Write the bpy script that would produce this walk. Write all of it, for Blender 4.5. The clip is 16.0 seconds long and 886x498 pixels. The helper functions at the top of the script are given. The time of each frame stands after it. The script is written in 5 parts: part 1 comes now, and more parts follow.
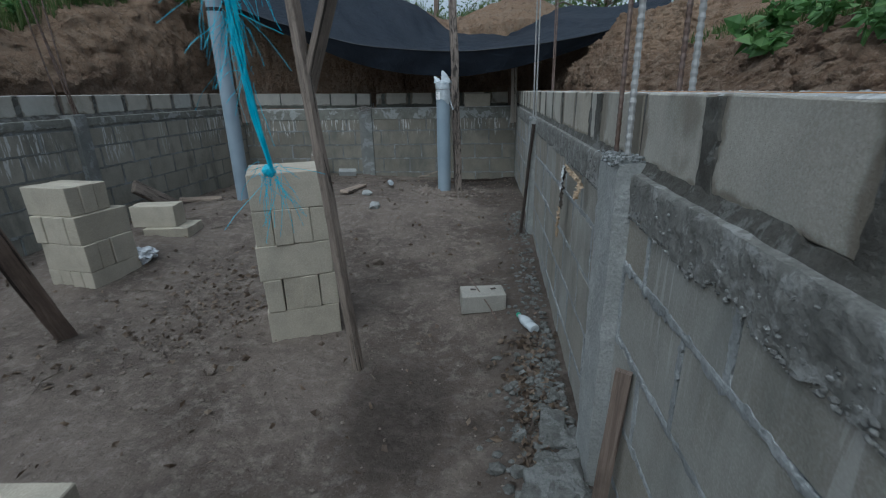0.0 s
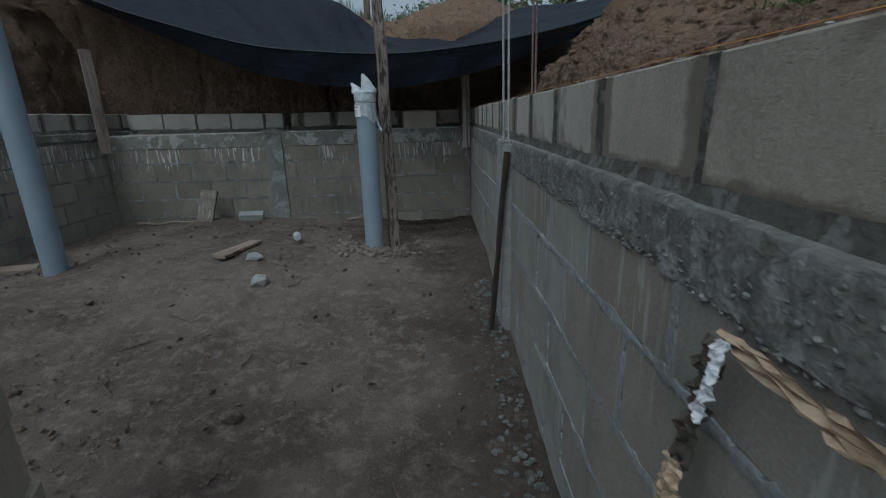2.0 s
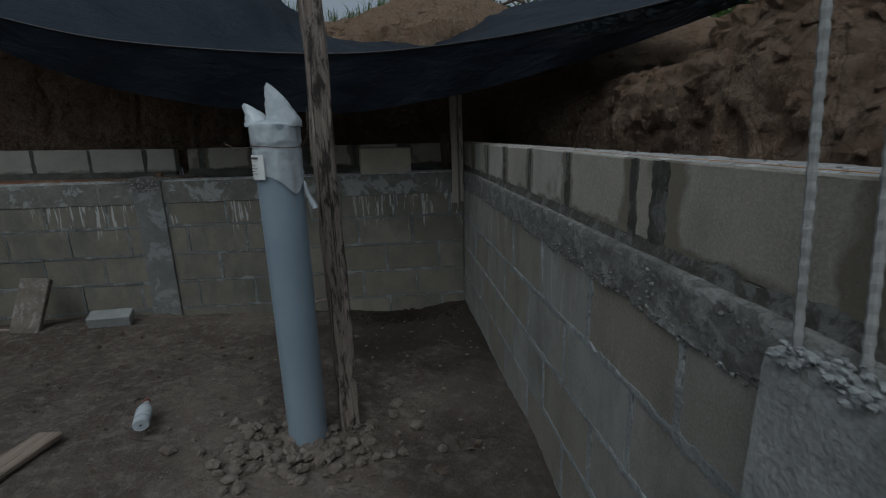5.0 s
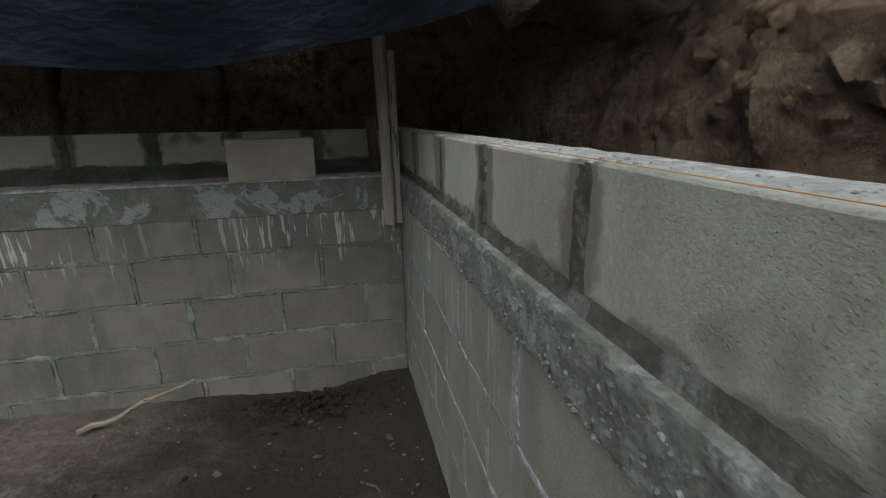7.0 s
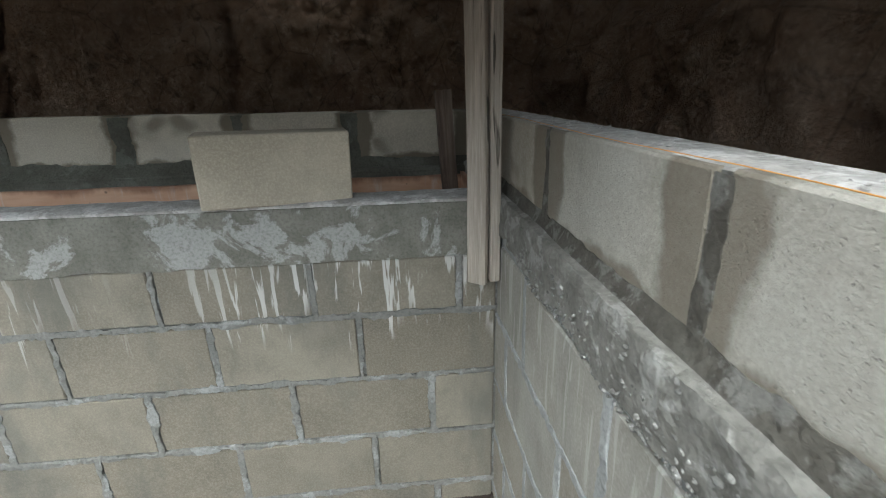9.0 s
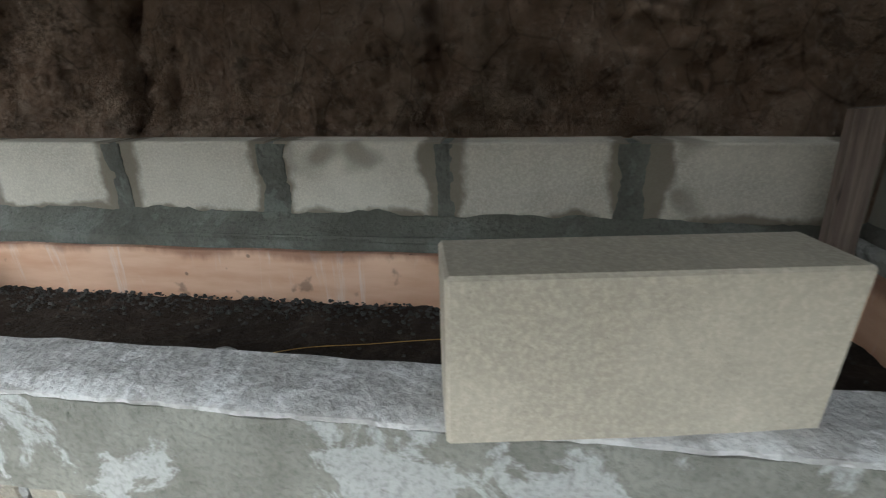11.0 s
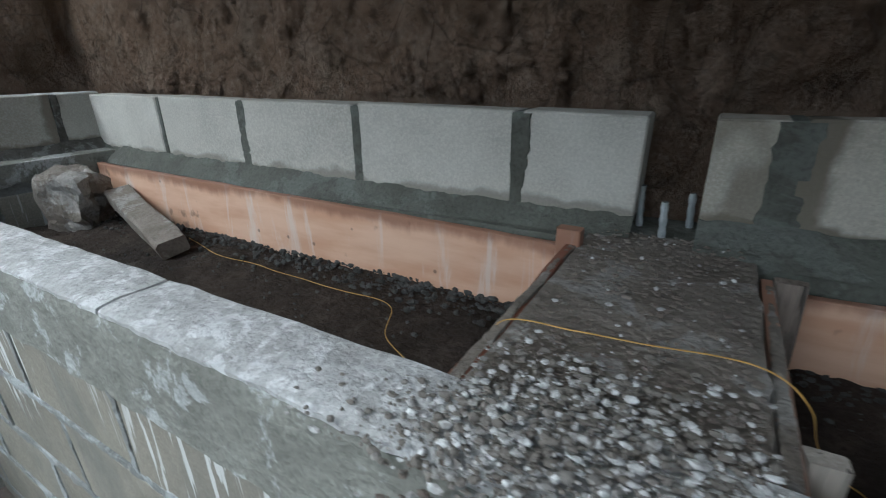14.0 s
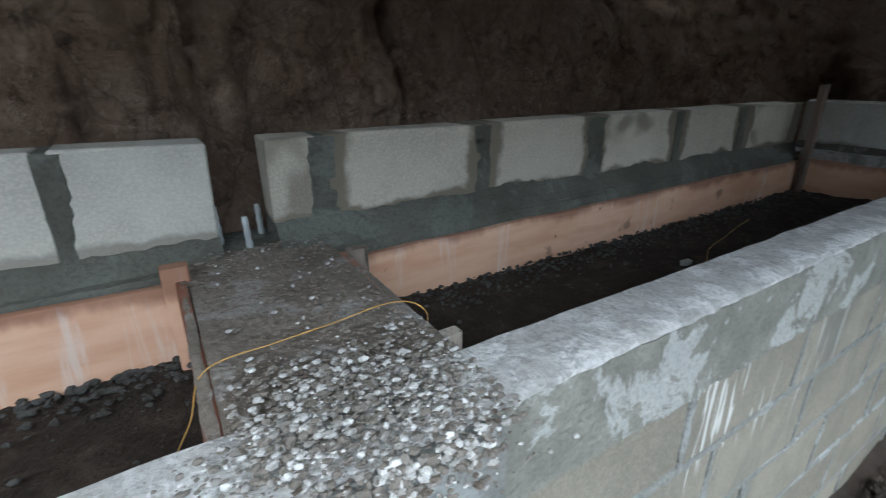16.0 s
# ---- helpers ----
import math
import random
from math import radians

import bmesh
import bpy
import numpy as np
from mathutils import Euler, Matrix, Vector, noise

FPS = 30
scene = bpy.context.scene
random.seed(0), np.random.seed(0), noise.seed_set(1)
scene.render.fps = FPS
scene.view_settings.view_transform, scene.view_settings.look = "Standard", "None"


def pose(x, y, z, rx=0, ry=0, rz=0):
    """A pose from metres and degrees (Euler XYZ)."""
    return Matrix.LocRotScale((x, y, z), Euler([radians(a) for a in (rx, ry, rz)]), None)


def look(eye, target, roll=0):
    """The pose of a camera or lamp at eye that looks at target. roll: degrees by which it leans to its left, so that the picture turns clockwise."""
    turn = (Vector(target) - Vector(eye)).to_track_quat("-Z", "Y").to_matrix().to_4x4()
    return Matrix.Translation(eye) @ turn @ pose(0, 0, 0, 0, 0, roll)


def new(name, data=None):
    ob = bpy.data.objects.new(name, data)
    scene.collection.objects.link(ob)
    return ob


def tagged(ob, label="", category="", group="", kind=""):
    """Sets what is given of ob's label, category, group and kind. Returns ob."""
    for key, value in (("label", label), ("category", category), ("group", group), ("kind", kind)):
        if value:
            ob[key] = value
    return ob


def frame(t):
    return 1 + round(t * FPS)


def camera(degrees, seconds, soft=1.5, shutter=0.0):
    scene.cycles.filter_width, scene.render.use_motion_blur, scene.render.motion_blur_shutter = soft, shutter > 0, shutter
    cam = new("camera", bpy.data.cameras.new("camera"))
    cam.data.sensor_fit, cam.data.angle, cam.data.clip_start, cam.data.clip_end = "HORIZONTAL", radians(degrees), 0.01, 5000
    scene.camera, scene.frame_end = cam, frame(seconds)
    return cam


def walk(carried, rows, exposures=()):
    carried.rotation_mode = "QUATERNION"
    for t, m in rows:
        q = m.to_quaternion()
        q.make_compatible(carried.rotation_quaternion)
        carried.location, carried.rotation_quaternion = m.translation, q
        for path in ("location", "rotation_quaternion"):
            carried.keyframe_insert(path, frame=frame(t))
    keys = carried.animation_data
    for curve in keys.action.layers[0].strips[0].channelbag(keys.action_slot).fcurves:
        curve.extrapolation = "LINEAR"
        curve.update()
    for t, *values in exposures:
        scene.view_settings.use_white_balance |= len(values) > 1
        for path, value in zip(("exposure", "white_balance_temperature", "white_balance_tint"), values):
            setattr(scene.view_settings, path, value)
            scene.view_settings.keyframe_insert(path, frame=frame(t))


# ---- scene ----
cam = camera(87.9, 16.0, soft=1.1, shutter=0.12)
METRES, EYE, TILT, LEAN, TURN = 10.2, 1.4, 0.0, 0.0, 6.1
ROWS = [
    (0.0, 0.0, 0.0, 0.0, -0.41, -18.88, 1.19),
    (0.5, 0.0033, 0.0391, -0.0023, -4.01, -17.61, 1.32),
    (1.0, 0.0049, 0.0794, -0.0032, -4.85, -16.84, 1.37),
    (1.5, 0.0182, 0.1248, -0.0074, -7.27, -16.93, 1.33),
    (2.0, 0.0223, 0.1752, -0.009, -6.39, -16.24, 1.68),
    (2.5, 0.0204, 0.2155, -0.0044, -3.27, -16.04, 1.76),
    (3.0, 0.0092, 0.2474, -0.0038, -3.77, -13.81, 1.62),
    (5.5, 0.0342, 0.4193, 0.0055, -14.83, -14.01, 1.69),
    (6.0, 0.043, 0.4531, 0.0044, -17.4, -14.72, 1.72),
    (6.5, 0.0511, 0.4819, 0.0037, -18.25, -15.49, 1.64),
    (7.0, 0.0652, 0.5145, 0.0046, -18.67, -16.08, 1.25),
    (7.5, 0.0691, 0.537, 0.005, -18.09, -16.78, 1.25),
    (8.0, 0.0725, 0.5626, 0.0056, -15.68, -18.46, 1.19),
    (10.5, 0.0668, 0.6942, 0.0093, -3.33, -19.77, 1.45),
    (11.0, 0.0411, 0.7109, 0.0132, 2.26, -20.58, 1.54),
    (11.5, 0.0233, 0.7261, 0.0113, 7.48, -21.05, 1.38),
    (12.0, 0.0051, 0.7356, 0.0099, 12.83, -21.34, 1.46),
    (12.5, -0.0209, 0.7339, 0.0131, 18.5, -21.27, 1.61),
    (13.0, -0.0539, 0.7407, 0.0112, 22.91, -21.52, 1.75),
    (13.5, -0.0845, 0.742, 0.0093, 24.58, -21.35, 1.51),
    (14.0, -0.1186, 0.7434, 0.0086, 24.45, -21.26, 1.61),
    (14.5, -0.1563, 0.756, 0.0008, 17.08, -21.19, 1.57),
    (15.0, -0.1635, 0.7573, 0.006, 0.36, -21.02, 1.36),
    (15.5, -0.1512, 0.7483, 0.0093, -18.57, -20.71, 1.13),
    (16.0, -0.1397, 0.7379, 0.0126, -37.82, -21.21, 0.42),
]
walk(cam, [(t, pose(0, 0, EYE, TILT, LEAN, TURN) @ pose(METRES * x, METRES * y, METRES * z, 90 + pitch, roll, yaw)) for t, x, y, z, yaw, pitch, roll in ROWS],
     exposures=[(0.0, -0.22, 5400, 1), (1.0, -0.60, 5450, 1), (3.0, -0.74, 5500, 2), (5.5, -1.20, 5700, 2), (6.0, -0.95, 5700, 2), (6.5, -0.50, 5900, 2), (7.0, 0.02, 6050, 2), (8.2, 1.58, 6100, 3), (9.2, 1.80, 6100, 3),
                (10.3, 2.50, 6050, 3), (12.0, 2.45, 5900, 2), (13.5, 1.65, 5550, 2), (14.5, 1.00, 5450, 1), (15.2, 1.12, 5450, 1), (16.0, 1.80, 5500, 2)])


# ---- light ----
SUN_ELEV, SUN_ROT = radians(58), radians(206)
world = bpy.data.worlds.new("world")
scene.world = world
world.use_nodes = True
_wn, _wl = world.node_tree.nodes, world.node_tree.links
_sky = _wn.new("ShaderNodeTexSky")
_sky.sky_type, _sky.sun_disc = "NISHITA", False
_sky.sun_elevation, _sky.sun_rotation = SUN_ELEV, SUN_ROT
_sky.air_density, _sky.dust_density = 1.0, 4.0
_bg = _wn["Background"]
_bg.inputs["Strength"].default_value = 0.15
_pale = _wn.new("ShaderNodeHueSaturation")
_pale.inputs["Saturation"].default_value = 0.30
_wl.new(_sky.outputs[0], _pale.inputs["Color"])
_wl.new(_pale.outputs[0], _bg.inputs["Color"])
sun_data = bpy.data.lights.new("sun", "SUN")
sun_data.energy, sun_data.angle, sun_data.color = 0.62, radians(60), (1.0, 0.94, 0.85)
sun = new("sun", sun_data)
_d = Vector((math.sin(SUN_ROT) * math.cos(SUN_ELEV), math.cos(SUN_ROT) * math.cos(SUN_ELEV), math.sin(SUN_ELEV)))
sun.matrix_world = look(_d * 30, (0, 0, 0))


# ---- materials ----
class Nodes:
    """Short hand for building one node material."""

    def __init__(self, name):
        self.m = bpy.data.materials.new(name)
        self.m.use_nodes = True
        self.t = self.m.node_tree
        self.b = self.t.nodes["Principled BSDF"]
        self.pos = self.t.nodes.new("ShaderNodeNewGeometry").outputs["Position"]

    def put(self, sock, v):
        if isinstance(v, bpy.types.NodeSocket):
            self.t.links.new(v, sock)
        elif isinstance(v, (tuple, list)) and len(v) == 3 and sock.type == "RGBA":
            sock.default_value = (*v, 1)
        else:
            sock.default_value = v

    def coord(self, which="Object"):
        return self.t.nodes.new("ShaderNodeTexCoord").outputs[which]

    def rand(self):
        return self.t.nodes.new("ShaderNodeObjectInfo").outputs["Random"]

    def scale(self, v, s):
        n = self.t.nodes.new("ShaderNodeVectorMath")
        n.operation = "MULTIPLY"
        self.put(n.inputs[0], v)
        n.inputs[1].default_value = s
        return n.outputs[0]

    def noise(self, v, scale, detail=4, rough=0.55, dist=0.0):
        n = self.t.nodes.new("ShaderNodeTexNoise")
        self.put(n.inputs["Vector"], v)
        n.inputs["Scale"].default_value, n.inputs["Detail"].default_value = scale, detail
        n.inputs["Roughness"].default_value, n.inputs["Distortion"].default_value = rough, dist
        return n.outputs["Fac"]

    def voro(self, v, scale, feature="F1", out="Distance"):
        n = self.t.nodes.new("ShaderNodeTexVoronoi")
        n.feature = feature
        self.put(n.inputs["Vector"], v)
        n.inputs["Scale"].default_value = scale
        return n.outputs[out]

    def ramp(self, v, a, b, lo=0.0, hi=1.0):
        n = self.t.nodes.new("ShaderNodeMapRange")
        n.interpolation_type = "SMOOTHSTEP"
        self.put(n.inputs[0], v)
        for i, x in enumerate((a, b, lo, hi)):
            self.put(n.inputs[i + 1], x)
        return n.outputs[0]

    def math(self, op, a, b=0.0, c=0.0):
        n = self.t.nodes.new("ShaderNodeMath")
        n.operation = op
        for s, v in zip(n.inputs, (a, b, c)):
            self.put(s, v)
        return n.outputs[0]

    def split(self, v):
        n = self.t.nodes.new("ShaderNodeSeparateXYZ")
        self.put(n.inputs[0], v)
        return n.outputs

    def mix(self, f, a, b):
        n = self.t.nodes.new("ShaderNodeMix")
        n.data_type = "RGBA"
        self.put(n.inputs["Factor"], f)
        self.put(n.inputs[6], a)
        self.put(n.inputs[7], b)
        return n.outputs[2]

    def bump(self, h, strength, dist):
        n = self.t.nodes.new("ShaderNodeBump")
        self.put(n.inputs["Height"], h)
        n.inputs["Strength"].default_value, n.inputs["Distance"].default_value = strength, dist
        old = self.b.inputs["Normal"].links
        if old:
            self.t.links.new(old[0].from_socket, n.inputs["Normal"])
        self.t.links.new(n.outputs[0], self.b.inputs["Normal"])

    def done(self, color, rough=0.9, **more):
        self.put(self.b.inputs["Base Color"], color)
        self.put(self.b.inputs["Roughness"], rough)
        for k, v in more.items():
            self.put(self.b.inputs[k.replace("_", " ")], v)
        return self.m


def block_material(name, a, b, wet=0.0, drip=0.0, grime=0.3, grit=1.0, rim=True):
    """Cast concrete block; wet: damp rim beside fresh mortar; drip: lime runs below the beam."""
    n = Nodes(name)
    col = n.mix(n.rand(), a, b)
    col = n.mix(n.ramp(n.noise(n.pos, 5, 5), 0.35, 0.7, 0, 0.45), col, tuple(c * 0.62 for c in a))
    col = n.mix(n.ramp(n.noise(n.pos, 160, 3, 0.7), 0.35, 0.75, 0, 0.4), col, tuple(min(1, c * 1.5) for c in b))
    col = n.mix(n.ramp(n.voro(n.pos, 95), 0.0, 0.22, 0.32, 0.0), col, tuple(c * 0.4 for c in a))
    if grime:
        col = n.mix(n.ramp(n.noise(n.scale(n.pos, (2.2, 2.2, 0.8)), 2.0, 6, 0.65), 0.45, 0.72, 0, grime), col, (0.10, 0.105, 0.095))
    if wet:
        s = n.split(n.coord())
        w = n.noise(n.pos, 9, 4)
        ex = n.math("ADD", n.math("ABSOLUTE", s[0]), n.math("MULTIPLY", n.math("SUBTRACT", w, 0.5), 0.10))
        ez = n.math("SUBTRACT", n.math("MULTIPLY", n.math("SUBTRACT", w, 0.5), 0.09), s[2])
        f = n.math("MAXIMUM", n.ramp(ex, 0.160, 0.186), n.ramp(ez, 0.070, 0.090)) if rim else n.ramp(ez, 0.078, 0.098)
        big = n.ramp(n.noise(n.pos, 2.3, 3), 0.58, 0.64, 0, 0.75 if rim else 0.0)
        f = n.math("MAXIMUM", f, big)
        col = n.mix(n.math("MULTIPLY", f, wet), col, tuple(c * 0.33 for c in (a[0], a[1] * 0.9, a[2] * 0.78)))
    if drip:
        s = n.split(n.pos)
        run = n.ramp(n.noise(n.scale(n.pos, (1, 1, 0.09)), 38, 3, 0.6, 0.4), 0.555, 0.60)
        far = n.math("ADD", s[2], n.math("MULTIPLY", n.noise(n.scale(n.pos, (1, 1, 0.02)), 16, 2), 0.55))
        top = n.ramp(far, 1.02, 1.13)
        patch = n.ramp(n.noise(n.scale(n.pos, (1, 1, 0.1)), 2.1, 2), 0.42, 0.55)
        f = n.math("MULTIPLY", n.math("MULTIPLY", run, top), n.math("MULTIPLY", patch, drip))
        col = n.mix(f, col, (0.62, 0.62, 0.6))
    n.bump(n.noise(n.pos, 330, 4, 0.75), 0.6 * grit, 0.003)
    n.bump(n.ramp(n.voro(n.pos, 150), 0.0, 0.3), 0.3 * grit, 0.003)
    return n.done(col, n.ramp(n.noise(n.pos, 40), 0.3, 0.7, 0.82, 0.97))


def rough_cement(name, a, b, pale, pale_amount, scale=1.0, damp=0.0):
    n = Nodes(name)
    col = n.mix(n.ramp(n.noise(n.pos, 7 * scale, 6, 0.65), 0.3, 0.7), a, b)
    col = n.mix(n.ramp(n.noise(n.pos, 4.5 * scale, 8, 0.68, 0.5), 0.52, 0.575, 0, pale_amount), col, pale)
    col = n.mix(n.ramp(n.noise(n.pos, 120, 3), 0.4, 0.8, 0, 0.45), col, tuple(c * 0.45 for c in a))
    n.bump(n.noise(n.pos, 55, 6, 0.7), 0.8, 0.01)
    n.bump(n.voro(n.pos, 60), 0.4, 0.006)
    return n.done(col, 0.9 - 0.35 * damp)


def mixed_stone(name, a, b):
    """Loose chips, each stone of its own shade between earth and chalk."""
    n = Nodes(name)
    r = n.t.nodes.new("ShaderNodeNewGeometry").outputs["Random Per Island"]
    col = n.mix(n.ramp(r, 0.40, 1.0), a, b)
    col = n.mix(n.ramp(n.noise(n.pos, 70, 5, 0.7), 0.42, 0.6, 0, 0.6), col, tuple(x * 0.8 for x in a))
    n.bump(n.noise(n.pos, 220, 4, 0.7), 0.7, 0.003)
    return n.done(col, 0.92)


def soil(name, a, b, c, crumb=1.0, damp=False):
    n = Nodes(name)
    col = n.mix(n.ramp(n.noise(n.pos, 1.3, 6, 0.6), 0.35, 0.65), a, b)
    col = n.mix(n.ramp(n.noise(n.pos, 14, 6, 0.7), 0.45, 0.72, 0, 0.75), col, c)
    col = n.mix(n.ramp(n.voro(n.pos, 38), 0.0, 0.2, 0.55, 0), col, tuple(x * 0.45 for x in a))
    col = n.mix(n.ramp(n.noise(n.pos, 85, 4, 0.7), 0.55, 0.72, 0, 0.4), col, tuple(min(1, x * 1.35) for x in c))
    # damp: darker in the far right corner, along the right wall, in one near patch
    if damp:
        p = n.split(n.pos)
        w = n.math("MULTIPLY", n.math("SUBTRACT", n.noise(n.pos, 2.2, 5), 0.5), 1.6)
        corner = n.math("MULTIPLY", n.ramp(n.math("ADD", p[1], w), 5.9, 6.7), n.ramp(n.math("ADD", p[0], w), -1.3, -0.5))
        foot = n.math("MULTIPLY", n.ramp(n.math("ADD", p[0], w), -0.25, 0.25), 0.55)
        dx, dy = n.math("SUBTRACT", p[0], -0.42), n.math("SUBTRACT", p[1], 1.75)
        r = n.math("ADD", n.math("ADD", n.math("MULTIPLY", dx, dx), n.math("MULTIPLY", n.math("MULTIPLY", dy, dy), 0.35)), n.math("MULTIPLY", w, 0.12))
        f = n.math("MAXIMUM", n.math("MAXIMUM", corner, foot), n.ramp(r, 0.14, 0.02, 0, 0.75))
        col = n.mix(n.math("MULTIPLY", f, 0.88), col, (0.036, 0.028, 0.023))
    n.bump(n.noise(n.pos, 26, 8, 0.68), 0.9 * crumb, 0.03)
    n.bump(n.noise(n.pos, 130, 4, 0.7), 0.6, 0.006)
    return n.done(col, 0.95, Specular_IOR_Level=0.25)


def bank_soil():
    n = Nodes("bank_earth")
    s = n.split(n.pos)
    band = n.math("ADD", s[2], n.math("MULTIPLY", n.noise(n.pos, 1.1, 4), 1.1))
    col = n.mix(n.ramp(band, 1.9, 2.6), (0.250, 0.166, 0.114), (0.350, 0.236, 0.156))
    col = n.mix(n.ramp(n.noise(n.scale(n.pos, (1, 1, 0.8)), 7, 7, 0.7), 0.42, 0.7, 0, 0.75), col, (0.395, 0.300, 0.222))
    col = n.mix(n.ramp(n.noise(n.pos, 11, 8, 0.75, 0.5), 0.47, 0.36, 0, 0.5), col, (0.06, 0.043, 0.031))
    col = n.mix(n.ramp(n.noise(n.pos, 33, 6, 0.75), 0.50, 0.68, 0, 0.6), col, (0.45, 0.352, 0.268))
    col = n.mix(n.ramp(n.voro(n.scale(n.pos, (1, 1, 0.7)), 5.5, "DISTANCE_TO_EDGE"), 0.0, 0.025, 0.3, 0), col, (0.035, 0.026, 0.02))
    n.bump(n.noise(n.scale(n.pos, (1, 1, 0.8)), 9, 9, 0.72), 1.0, 0.13)
    n.bump(n.ramp(n.voro(n.pos, 21), 0.0, 0.55), 0.8, 0.02)
    n.bump(n.noise(n.pos, 60, 6, 0.75), 1.0, 0.03)
    return n.done(col, 0.97, Specular_IOR_Level=0.2)


def timber(name, a, b, axis=2, dark=0.5, black=0.0):
    """Sawn or weathered wood with grain along one local axis."""
    n = Nodes(name)
    st = [26.0, 26.0, 26.0]
    st[axis] = 0.9
    v = n.scale(n.coord(), tuple(st))
    g = n.noise(v, 2.2, 6, 0.7, 0.6)
    col = n.mix(n.ramp(g, 0.3, 0.7), a, b)
    col = n.mix(n.ramp(n.noise(n.coord(), 3.0, 5), 0.5, 0.75, 0, dark), col, tuple(x * 0.25 for x in a))
    split = n.ramp(n.noise(v, 1.15, 3, 0.5, 0.9), 0.385, 0.36)
    col = n.mix(n.math("MULTIPLY", split, 0.85), col, tuple(x * 0.1 for x in a))
    col = n.mix(n.ramp(n.noise(v, 9, 3, 0.6), 0.5, 0.7, 0, 0.35), col, tuple(min(1, x * 1.35) for x in b))
    if black:
        spot = n.ramp(n.noise(n.scale(n.coord(), (9.0, 9.0, 2.2)), 2.6, 8, 0.75, 0.5), 0.47, 0.60, 0, black)
        col = n.mix(spot, col, (0.016, 0.013, 0.011))
    n.bump(g, 1.0, 0.009)
    n.bump(split, -0.8, 0.006)
    return n.done(col, 0.9)


def plain(name, a, b, scale=8.0, rough=0.6, bump=0.2, dist=0.004, **more):
    n = Nodes(name)
    col = n.mix(n.ramp(n.noise(n.pos, scale, 5), 0.3, 0.7), a, b)
    n.bump(n.noise(n.pos, scale * 6, 4), bump, dist)
    return n.done(col, rough, **more)


def formwork(name, a, b, pale):
    n = Nodes(name)
    col = n.mix(n.ramp(n.noise(n.scale(n.pos, (1.2, 1.2, 6)), 3, 5), 0.3, 0.7), a, b)
    run = n.ramp(n.noise(n.scale(n.pos, (1, 1, 0.14)), 15, 5, 0.65, 0.5), 0.54, 0.68, 0, 0.6)
    col = n.mix(run, col, pale)
    col = n.mix(n.ramp(n.noise(n.pos, 9, 4), 0.66, 0.72, 0, 0.55), col, (0.09, 0.06, 0.04))
    edge = n.math("ADD", n.split(n.coord())[2], n.math("MULTIPLY", n.noise(n.scale(n.pos, (1, 1, 0.4)), 6, 5, 0.65), 0.11))
    col = n.mix(n.ramp(edge, 0.105, 0.135, 0, 0.7), col, (0.17, 0.065, 0.035))
    col = n.mix(n.ramp(n.voro(n.pos, 13), 0.05, 0.09, 0.6, 0), col, (0.06, 0.04, 0.03))
    n.bump(n.noise(n.scale(n.pos, (1, 1, 8)), 20, 4), 0.2, 0.003)
    return n.done(col, 0.7)


def netting():
    n = Nodes("shade_net")
    w = n.t.nodes.new("ShaderNodeTexWave")
    n.put(w.inputs["Vector"], n.coord("UV"))
    w.inputs["Scale"].default_value, w.inputs["Distortion"].default_value = 160, 1.5
    col = n.mix(n.noise(n.coord("UV"), 6, 4), (0.008, 0.012, 0.019), (0.024, 0.032, 0.047))
    n.bump(w.outputs["Fac"], 0.35, 0.004)
    n.bump(n.noise(n.coord("UV"), 5, 4), 0.6, 0.06)
    n.done(col, 0.6, Specular_IOR_Level=0.25)
    clear = n.t.nodes.new("ShaderNodeBsdfTransparent")
    m = n.t.nodes.new("ShaderNodeMixShader")
    m.inputs[0].default_value = 0.02
    n.t.links.new(n.b.outputs[0], m.inputs[1])
    n.t.links.new(clear.outputs[0], m.inputs[2])
    n.t.links.new(m.outputs[0], n.t.nodes["Material Output"].inputs["Surface"])
    return n.m


def leafage(name, a, b):
    n = Nodes(name)
    r = n.t.nodes.new("ShaderNodeNewGeometry").outputs["Random Per Island"]
    col = n.mix(r, a, b)
    n.done(col, 0.55)
    tr = n.t.nodes.new("ShaderNodeBsdfTranslucent")
    n.put(tr.inputs["Color"], col)
    m = n.t.nodes.new("ShaderNodeMixShader")
    m.inputs[0].default_value = 0.35
    n.t.links.new(n.b.outputs[0], m.inputs[1])
    n.t.links.new(tr.outputs[0], m.inputs[2])
    n.t.links.new(m.outputs[0], n.t.nodes["Material Output"].inputs["Surface"])
    return n.m


M_BLOCK = block_material("block_lower", (0.265, 0.232, 0.182), (0.320, 0.322, 0.300), grime=0.45, drip=0.3)
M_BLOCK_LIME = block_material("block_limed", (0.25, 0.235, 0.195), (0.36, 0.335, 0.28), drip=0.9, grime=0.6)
# limed block again, darkened: the shade under the net is in its colour
M_BLOCK_LIME_SHADED = block_material("block_limed_shaded", (0.172, 0.155, 0.122), (0.245, 0.225, 0.182), drip=0.78, grime=0.6)
M_BLOCK_GREY = block_material("block_grey", (0.31, 0.295, 0.26), (0.38, 0.36, 0.32), grime=0.25)
M_BLOCK_WET = block_material("block_fresh", (0.43, 0.392, 0.325), (0.53, 0.49, 0.415), wet=0.85, grime=0.0)
M_BLOCK_SET = block_material("block_set", (0.43, 0.400, 0.345), (0.52, 0.495, 0.44), wet=0.6, grime=0.05, rim=False)
M_BLOCK_DRY = block_material("block_dry", (0.37, 0.33, 0.26), (0.45, 0.405, 0.325), grime=0.15, grit=0.6)
M_BLOCK_EAST = block_material("block_fresh_east", (0.45, 0.400, 0.318), (0.49, 0.490, 0.452), wet=0.70, grime=0.2, grit=2.2)
